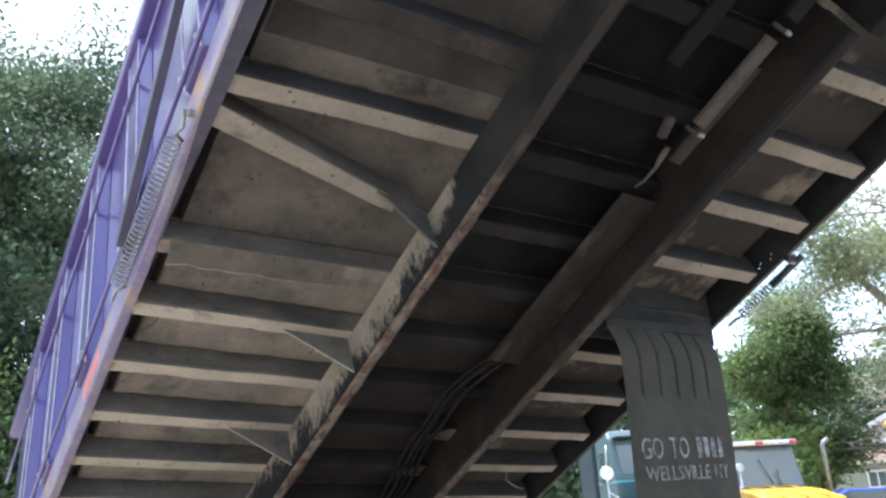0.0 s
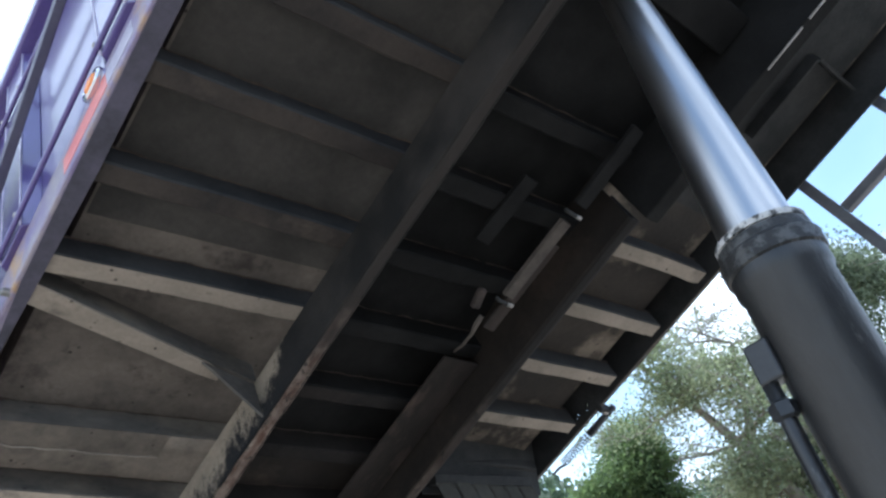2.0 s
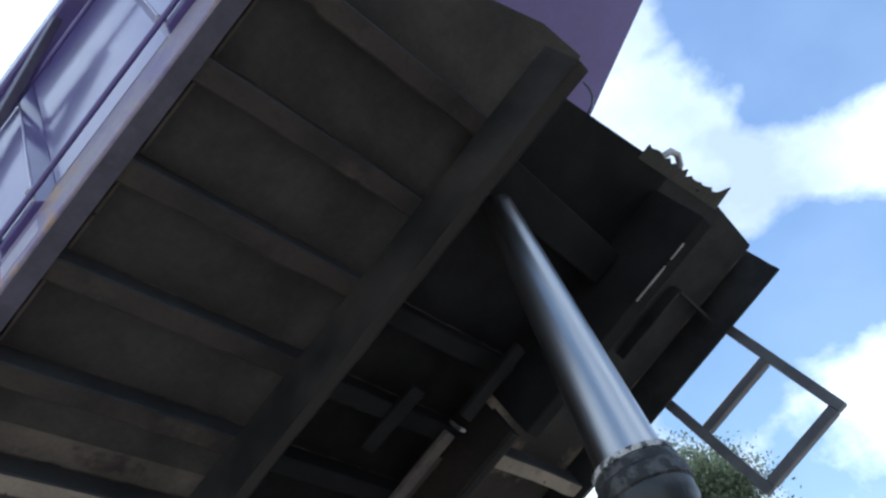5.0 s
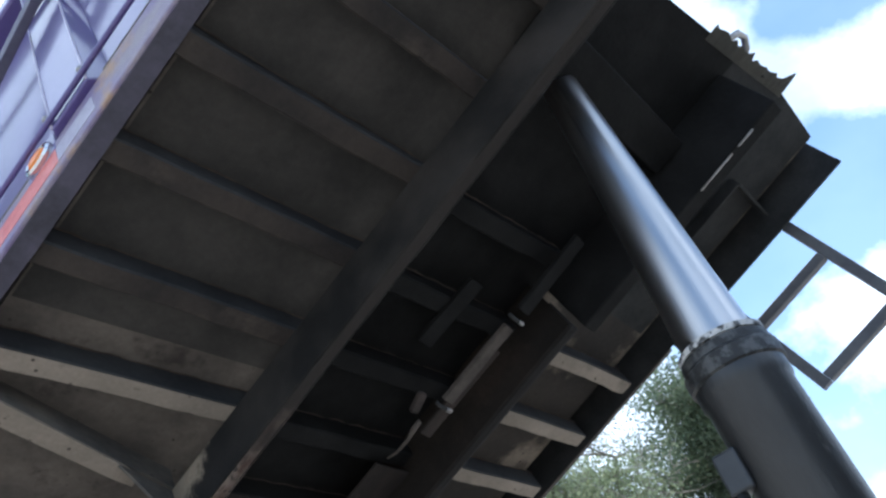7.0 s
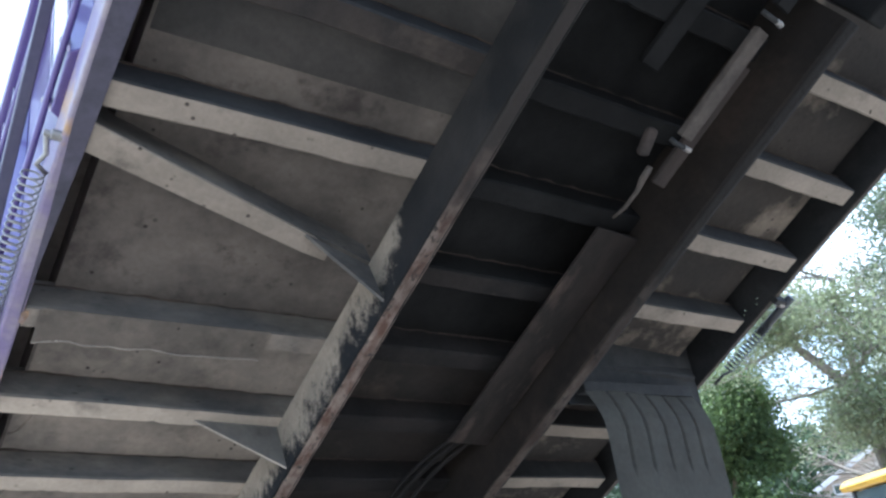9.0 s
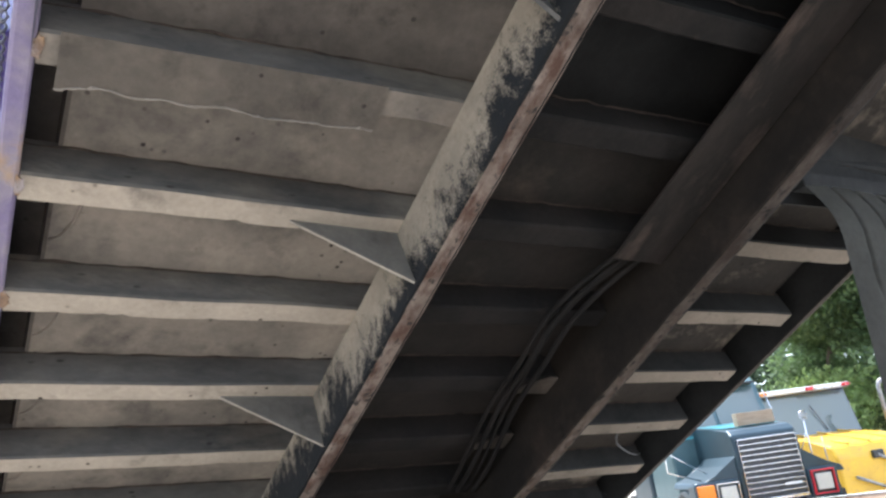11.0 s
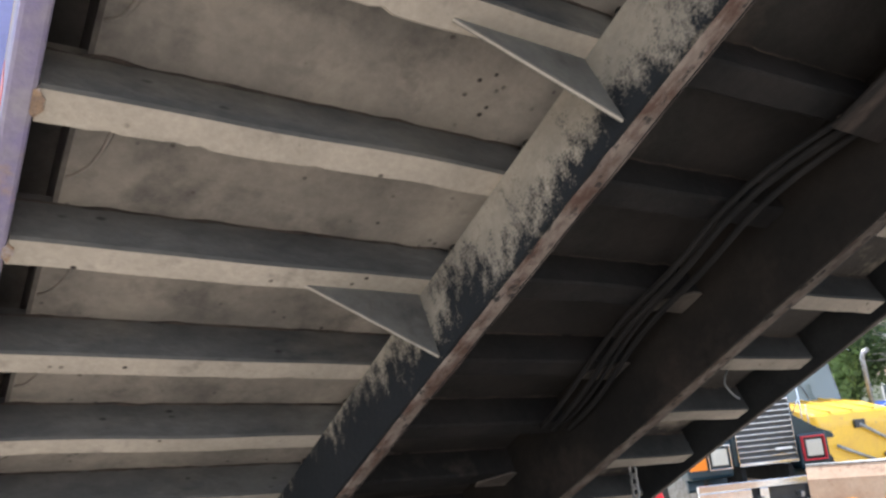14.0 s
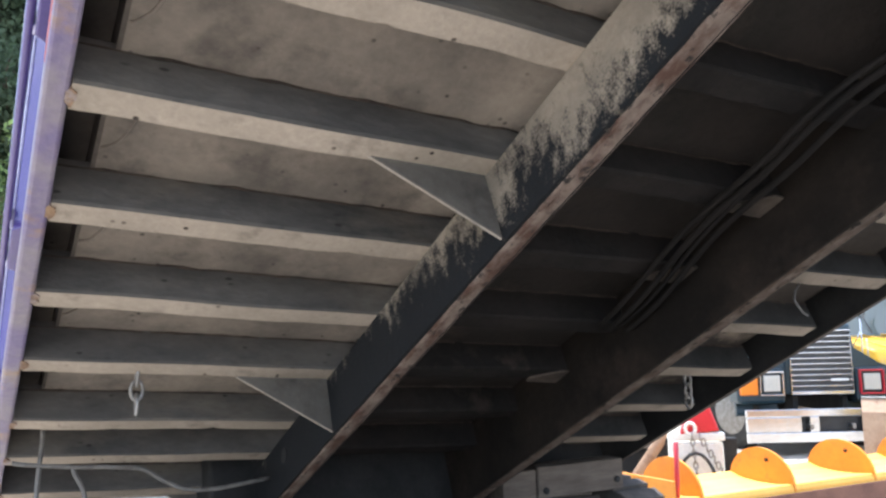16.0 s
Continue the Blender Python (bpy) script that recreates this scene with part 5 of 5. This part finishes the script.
vis = box("roof_visor", (-1.3, 1.3), (2.12, 3.7), (3.1, 3.22), WHITEP, ycab, "white roof visor", 0.03)
for k, mt in ((-4, AMBER), (0.6, REDLENS), (1.5, WHITEP), (2.3, WHITEP), (3.2, WHITEP), (4.2, REDLENS)):
    box("marker_lamp", (0.28 * k - 0.09, 0.28 * k + 0.09), (2.04, 2.13), (3.11, 3.2), mt, vis, "", 0.012)
box("tank", (-1.1, 1.1), (3.9, 6.6), (0.9, 2.2), YELLOW, yel, "", 0.05)
tube("wiper", [(0.35, 2.02, 2.1), (0.1, 2.16, 2.75)], 0.012, BLACKP, ycab, "", 6)

# ---- orange plow with curved ribs, lying in front of the trucks ----
plow = thing("snow_plow", pose(3.41, 2.98, -0.045, 0, 0, -2.9), "orange steel plow blade with curved rib plates", "snow plow")
sec = [(0.0, 0.0), (-0.02, 0.3), (0.0, 0.63), (0.015, 0.66), (0.14, 0.645), (0.30, 0.64), (0.46, 0.65), (0.57, 0.68), (0.58, 0.60), (0.5, 0.3), (0.5, 0.0)]
prism("moldboard", sec, "x", 0.30, 4.4, PLOWTOP, plow, "sun-bleached yellow-orange blade", 0.006)
# Thin plate added over the blade front to paint it as shaded.
box("face_plate", (0.30, 4.4), (-0.034, -0.022), (0.02, 0.61), PLOWFACE, plow, "brown face plate, added to carry the shade of the front", 0.002)
for k in range(5):
    x = 0.44 + 0.83 * k
    o = [(0.285 + 0.29 * math.cos(math.pi * j / 18), 0.63 + 0.25 * math.sin(math.pi * j / 18)) for j in range(19)] + [(0.0, 0.60), (0.57, 0.60)]
    rb = prism("rib_plate", o, "x", x - 0.009, x + 0.009, ORANGE, plow, "curved orange rib plate")
    lathe("rib_bolt", [(0.013, -0.02), (0.013, 0.02)], BLACKSTEEL, rb, Matrix.Translation((x, 0.22, 0.80)) @ Matrix.Rotation(radians(90), 4, "Y"), "", 10)
box("end_plate", (0.20, 0.215), (-0.02, 0.45), (0.0, 0.78), ORANGE, plow, "bent orange end plate", 0.004, pose(0, 0, 0, 0, 0, 4))
tube("guide_post", [(0.32, 0.10, 0.62), (0.325, 0.10, 0.80), (0.33, 0.10, 1.0)], 0.016, REDP, plow, "red guide post", 8)
prism("shoe_bar", [(0.2, 0.0), (0.6, 0.0), (0.6, 0.07), (0.2, 0.07)], "y", 0.5, 0.56, BLACKSTEEL, plow)

# ---- rusty tan blade on the yellow truck's lift ----
blade = thing("snow_plow", pose(9.02, 5.28, -0.2, 0, 0, -60), "rusty tan plow blade with a worn bright top edge", "snow plow")
prism("moldboard", [(0.12, 0.0), (0.02, 0.2), (0.0, 0.5), (0.05, 0.9), (0.16, 1.05), (0.18, 1.04), (0.07, 0.88), (0.03, 0.5), (0.05, 0.2), (0.15, 0.0)], "x", 0.0, 3.2, TANRUST, blade, "rusty tan moldboard")
tube("top_bar", [(0.0, 0.17, 1.06), (1.6, 0.172, 1.065), (3.2, 0.17, 1.06)], 0.018, STEEL, blade, "worn bright top bar", 8)
for x in (0.3, 1.3, 2.3):
    prism("back_rib", [(0.04, 0.1), (0.35, 0.1), (0.17, 1.0), (0.06, 0.6)], "x", x - 0.01, x + 0.01, TANRUST, blade)

# ---- red hitch with chain and white plate behind the plow ----
hitch = thing("plow_hitch", pose(4.90, 4.10, -0.03, 0, 0, -43), "red plow hitch with white plate, hook and chain", "plow hitch")
prism("frame_plate", [(-0.06, 0.86), (0.0, 1.02), (0.14, 1.12), (0.19, 1.10), (0.26, 0.90)], "y", -0.05, 0.05, REDP, hitch, "bright red plate", 0.01)
box("cross_bar", (-0.12, 0.30), (-0.05, 0.05), (0.82, 0.88), WHITEP, hitch, "white cross bar", 0.01)
box("lift_plate", (-0.12, 0.28), (-0.04, 0.02), (0.30, 0.80), WHITEP, hitch, "white lift plate", 0.01)
for x in (-0.2, 0.34):
    box("leg", (x - 0.05, x + 0.05), (-0.03, 0.05), (0.0, 0.84), BLACKSTEEL, hitch, "", 0.01)
box("base_bar", (-0.3, 0.45), (-0.05, 0.05), (0.0, 0.1), BLACKSTEEL, hitch, "", 0.01)
box("push_frame", (-1.5, -0.26), (0.10, 0.22), (0.10, 0.74), BLACKSTEEL, hitch, "dark push frame behind the plate", 0.02)
box("frame_top", (-1.5, -0.22), (0.02, 0.24), (0.745, 0.79), STEEL, hitch, "scuffed steel top bar", 0.008)
tube("lift_arm", [(-0.16, 0.0, 0.98), (-0.22, -0.03, 0.80), (-0.40, -0.05, 0.55), (-0.52, -0.05, 0.30)], 0.045, TANRUST, hitch, "rusty lift arm", 12)
ring = [(0.03 + 0.04 * math.cos(2 * math.pi * k / 14), -0.09, 0.92 + 0.045 * math.sin(2 * math.pi * k / 14)) for k in range(15)]
tube("hook_eye", ring, 0.014, WHITEP, hitch, "pale hook eye", 8)
for x0 in (0.04, 0.10):
    last = None
    for k in range(10):
        c = Vector((x0 + (0.026 * k if x0 > 0.05 else 0.003 * k), -0.10 - 0.006 * k, 0.86 - 0.045 * k))
        pts = [(c.x + (0.016 * math.cos(2 * math.pi * j / 10) if k % 2 else 0), c.y + (0 if k % 2 else 0.016 * math.cos(2 * math.pi * j / 10)), c.z + 0.032 * math.sin(2 * math.pi * j / 10)) for j in range(11)]
        tube("chain_link", pts, 0.007, STEEL, hitch, "", 6)
tube("hoop", [(0.06 + 0.17 * math.cos(math.pi * k / 12), -0.12, 0.35 + 0.38 * math.sin(math.pi * k / 12)) for k in range(13)], 0.014, BLACKP, hitch, "thin black hoop", 8)

# ---- yellow loader with an orange-yellow cab roof ----
loader = thing("wheel_loader", pose(11.95, 3.47, -0.25, 0, 0, -38), "yellow wheel loader with glazed cab and rounded roof", "loader")
for q in ((0.08, 0.08), (1.32, 0.08), (0.08, 1.42), (1.32, 1.42)):
    box("cab_post", (q[0] - 0.05, q[0] + 0.05), (q[1] - 0.05, q[1] + 0.05), (1.3, 2.66), BLACKP, loader, "", 0.01)
roof = prism("cab_roof", [(-0.06, 2.66), (-0.10, 2.74), (0.0, 2.83), (0.3, 2.88), (1.1, 2.88), (1.4, 2.83), (1.50, 2.74), (1.46, 2.66)], "y", -0.08, 1.58, YELLOW, loader, "rounded orange-yellow cab roof", 0.02)
for nm, xs, ys in (("window_front", (0.14, 1.26), (0.05, 0.065)), ("window_back", (0.14, 1.26), (1.44, 1.455)), ("window_near", (0.05, 0.065), (0.14, 1.36)), ("window_far", (1.335, 1.35), (0.14, 1.36))):
    box("cab_window", xs, ys, (1.75, 2.64), GLASS, loader, "dark cab window", 0.004)
box("cab_base", (0.0, 1.4), (0.0, 1.5), (0.9, 1.72), YELLOW, loader, "", 0.04)
box("engine_hood", (0.1, 1.3), (1.52, 3.3), (0.9, 1.32), YELLOW, loader, "", 0.08)
box("frame", (0.25, 1.15), (-1.4, 3.2), (0.5, 0.95), BLACKP, loader, "", 0.03)
for x in (0.05, 1.35):
    for y in (-0.7, 2.3):
        wheel(x, y, loader, 1.3, YELLOW)

# ---- blue and red cars beyond ----
def car(name, m, mat, label):
    c = thing(name, m, label, "car")
    prism("body", [(-2.1, 0.35), (-2.15, 0.75), (-1.3, 0.92), (-0.7, 1.38), (0.7, 1.42), (1.5, 0.98), (2.1, 0.9), (2.15, 0.35)], "x", -0.85, 0.85, mat, c, "", 0.06)
    prism("glass_house", [(-1.18, 0.95), (-0.66, 1.33), (0.66, 1.37), (1.35, 0.99)], "x", -0.862, 0.862, GLASS, c, "dark windows", 0.0)
    for x in (-0.78, 0.78):
        for y in (-1.3, 1.35):
            wheel(x, y, c, 0.64)
    return c


car("blue_car", pose(20.6, 9.6, -0.25, 0, 0, 40) @ Matrix.Scale(1.2, 4), BLUEP, "bright blue parked car")
car("red_car", pose(22.9, 9.3, -0.25, 0, 0, 40), REDP, "red parked car beside the house")

# ---- house ----
house = thing("house", pose(39.6, 19.2, -0.25, 0, 0, -58), "cream house with brown gable roofs and white eaves", "house")
box("wall", (-2.0, 7.0), (-3.0, 6.0), (0.0, 3.75), CREAM, house, "cream siding wall", 0.0)
prism("gable", [(-2.0, 3.75), (7.0, 3.75), (2.5, 6.0)], "y", -3.0, 6.0, CREAM, house, "cream gable")
for sx in (-1, 1):
    bm = bmesh.new()
    tip = Matrix.Translation((2.5, 0, 6.02)) @ Matrix.Rotation(radians(26.6 if sx > 0 else 180 - 26.6), 4, "Y") @ (Matrix.Identity(4) if sx > 0 else Matrix.Translation((0, 0, -0.14)))
    add_box(bm, (0.0, 5.6), (-3.4, 6.4), (0.0, 0.14), 0.0, tip)
    rf = part("roof", bm, ROOFM, house, "brown shingle roof slope")
    bm = bmesh.new()
    add_box(bm, (0.0, 5.62), (-3.46, -3.4), (-0.05, 0.17), 0.0, tip)
    part("fascia", bm, WHITEP, rf, "white fascia board")
box("porch_wall", (-3.15, 5.0), (-5.0, -3.0), (0.0, 2.75), PORCHM, house, "grey-green porch wall", 0.0)
prism("porch_roof", [(-5.5, 2.60), (-3.0, 3.26), (-3.0, 3.38), (-5.5, 2.72)], "x", -3.5, 5.4, ROOFM, house, "low brown porch roof")
box("porch_fascia", (-3.5, 5.4), (-5.54, -5.5), (2.58, 2.74), CREAM, house, "pale porch eave board", 0.0)
box("long_eave", (-2.3, 7.3), (-3.7, -3.003), (3.48, 3.66), WHITEP, house, "long white eave", 0.0)
for x, y, z0, z1 in ((0.1, -3.0, 4.0, 4.5), (2.5, -3.0, 4.0, 4.9), (-1.3, -5.0, 1.55, 2.3), (0.9, -5.0, 1.55, 2.3), (3.2, -5.0, 1.55, 2.3)):
    wd = box("window", (x - 0.42, x + 0.42), (y - 0.05, y - 0.004), (z0, z1), WHITEP, house, "white-framed window", 0.0)
    box("pane", (x - 0.34, x - 0.03), (y - 0.056, y - 0.051), (z0 + 0.08, z1 - 0.08), GLASS, wd, "", 0.0)
    box("pane", (x + 0.03, x + 0.34), (y - 0.056, y - 0.051), (z0 + 0.08, z1 - 0.08), GLASS, wd, "", 0.0)

# ---- trees ----
def tree(name, base, height, spread, leaf, bark, seed, leaves=9000, leaf_size=0.16, label="", bare=0.25, low=0.12, lean=(0, 0), droop=0.0, clump=0.75, limbs=13, twigs=(6, 4)):
    """A tapered trunk with limbs and twigs, and a crown of single leaf blades in uneven clumps."""
    rng = random.Random(seed)
    t = thing(name, pose(*base), label, "tree")
    wood = bmesh.new()
    tips = []

    def branch(p, d, length, r, level):
        pts, n = [Vector(p)], 6
        dirv = Vector(d).normalized()
        for i in range(n):
            dirv = (dirv + Vector((rng.uniform(-1, 1), rng.uniform(-1, 1), rng.uniform(-0.6, 0.7) - droop * level)) * 0.22).normalized()
            pts.append(pts[-1] + dirv * (length / n))
        add_tube(wood, pts, [max(0.011, r * (1 - 0.8 * i / n)) for i in range(n + 1)], 7 if level < 2 else 4, caps=False)
        if level >= 1:
            tips.extend(pts[3:])
        if level < 3:
            for k in range((limbs, twigs[0], twigs[1])[level]):
                i = rng.randint(1 if level else 2, n)
                q = pts[i]
                a = rng.uniform(0, 2 * math.pi)
                out = Vector((math.cos(a), math.sin(a), rng.uniform(-0.15, 0.75)))
                nd = (dirv * 0.35 + out).normalized() if level else out.normalized()
                branch(q, nd, (spread * rng.uniform(0.6, 1.05), length * rng.uniform(0.35, 0.6), length * rng.uniform(0.35, 0.6))[level], r * (1 - 0.7 * i / n) * 0.5, level + 1)

    branch((0, 0, -0.1), (lean[0], lean[1], 1), height * 0.82, height * 0.026, 0)
    part("trunk", wood, bark, t, "forked trunk and branches", smooth=True)
    tips = [p for p in tips if p.z > height * low * 0.5]
    co, nv = np.zeros((leaves * 4, 3)), 0
    keep = [p for p in tips if rng.random() > bare] or tips
    gr = np.random.RandomState(seed)
    cen = np.array([keep[i][:] for i in gr.randint(0, len(keep), leaves)])
    off = np.clip(gr.normal(0, 1, (leaves, 3)), -2.0, 2.0) * clump * np.array([0.45, 0.45, 0.36])
    c = cen + off
    c[:, 2] = np.maximum(c[:, 2], 0.15)
    u = gr.normal(0, 1, (leaves, 3))
    u /= np.linalg.norm(u, axis=1)[:, None]
    w = np.cross(u, gr.normal(0, 1, (leaves, 3)))
    w /= np.linalg.norm(w, axis=1)[:, None]
    s = (leaf_size * gr.uniform(0.5, 1.3, leaves))[:, None]
    v = np.stack([c - u * s, c + w * s * 0.45, c + u * s, c - w * s * 0.45], 1).reshape(-1, 3)
    me = bpy.data.meshes.new("crown")
    me.from_pydata(v.tolist(), [], np.arange(leaves * 4).reshape(-1, 4).tolist())
    me.materials.append(leaf)
    ob = new("crown", me)
    ob.parent = t
    tagged(ob, "uneven leafy crown with gaps")
    return t


SPECS = [
    ("tree", (-1.8, 15.0, 0), 11.4, 3.6, LEAF_DARK, 11, 105000, 0.066, "tall dark green broadleaf tree", 0.1),
    ("tree", (1.2, 14.2, 0), 11.0, 3.4, LEAF_DARK, 12, 105000, 0.066, "tall dark green broadleaf tree", 0.1),
    ("tree", (3.8, 17.0, 0), 9.5, 3.6, LEAF_MID, 13, 50000, 0.075, "tall green broadleaf tree", 0.15),
    ("bush", (-0.6, 11.8, 0), 4.2, 1.9, LEAF_MID, 14, 32000, 0.06, "dense green bush below the trees", 0.05),
    ("bush", (1.5, 12.0, 0), 3.6, 1.8, LEAF_DARK, 15, 28000, 0.06, "dense dark green bush", 0.05),
]
for nm, base, h, sp, lf, sd, n, ls, lab, bare in SPECS:
    tree(nm, base, h, sp, lf, BARK, sd, n, ls, lab, bare, clump=0.9)
tree("tree", (24.4, 14.5, -0.3), 7.8, 2.0, LEAF_LUSH, BARK, 21, 95000, 0.085, "lush round-topped green tree", 0.0, clump=0.9, low=0.2)
tree("bush", (20.7, 13.2, -0.3), 4.0, 1.0, LEAF_LIGHT, BARK, 22, 16000, 0.10, "light green bush below the tree", 0.05, low=0.02)
tree("willow_tree", (27.0, 9.9, -0.3), 13.0, 4.6, LEAF_PALE, TWIG, 23, 4000, 0.085, "pale half-bare willow with drooping twigs", 0.4, low=0.75, droop=0.12, clump=0.6, limbs=18, twigs=(8, 6))
tree("willow_tree", (26.0, 7.6, -0.3), 12.8, 4.0, LEAF_SAGE, TWIG, 24, 8000, 0.085, "pale half-bare willow with thin twigs", 0.35, low=0.75, droop=0.08, clump=0.65, limbs=18, twigs=(8, 5))
tree("tree", (25.4, 6.9, -0.3), 13.4, 2.5, LEAF_SAGE, TWIG, 25, 34000, 0.075, "tall grey-green tree with an airy crown", 0.12, droop=0.03, clump=0.95, limbs=18, twigs=(8, 5))
tree("tree", (26.2, 5.3, -0.3), 12.6, 2.3, LEAF_FULL, TWIG, 29, 70000, 0.075, "green tree with a full rounded crown", 0.04, droop=0.03, clump=1.1, limbs=18, twigs=(8, 5))
tree("dry_tree", (49.0, 22.5, -0.3), 14.5, 5.0, LEAF_PALE, TWIG, 26, 5000, 0.16, "dry tangled tree of bare twigs behind the house", 0.5, droop=0.15, low=0.9, limbs=15, twigs=(7, 5))
tree("dry_tree", (52.0, 18.5, -0.3), 13.0, 5.0, LEAF_PALE, TWIG, 27, 5000, 0.16, "dry tangled tree of bare twigs behind the house", 0.5, droop=0.15, low=0.9, limbs=15, twigs=(7, 5))

# far wood behind the yard, leaves in heaps too many to count
gr = np.random.RandomState(77)
n = 60000
ang = np.radians(gr.uniform(-50, 110, n))
rad = gr.uniform(62, 80, n)
top_h = 10.0 + 3.0 * np.sin(ang * 9) + 1.6 * np.sin(ang * 23 + 1)
c = np.stack([rad * np.sin(ang), rad * np.cos(ang), top_h * gr.uniform(0.0, 1.0, n) ** 0.8], 1) + gr.normal(0, 0.5, (n, 3))
u = gr.normal(0, 1, (n, 3))
u /= np.linalg.norm(u, axis=1)[:, None]
w = np.cross(u, gr.normal(0, 1, (n, 3)))
w /= np.linalg.norm(w, axis=1)[:, None]
s = gr.uniform(0.3, 0.75, n)[:, None]
v = np.stack([c - u * s, c + w * s * 0.5, c + u * s, c - w * s * 0.5], 1).reshape(-1, 3)
me = bpy.data.meshes.new("far_wood")
me.from_pydata(v.tolist(), [], np.arange(n * 4).reshape(-1, 4).tolist())
me.materials.append(LEAF_DARK)
tagged(new("far_wood", me), "distant dark green wood along the yard", "wood", kind="stuff")
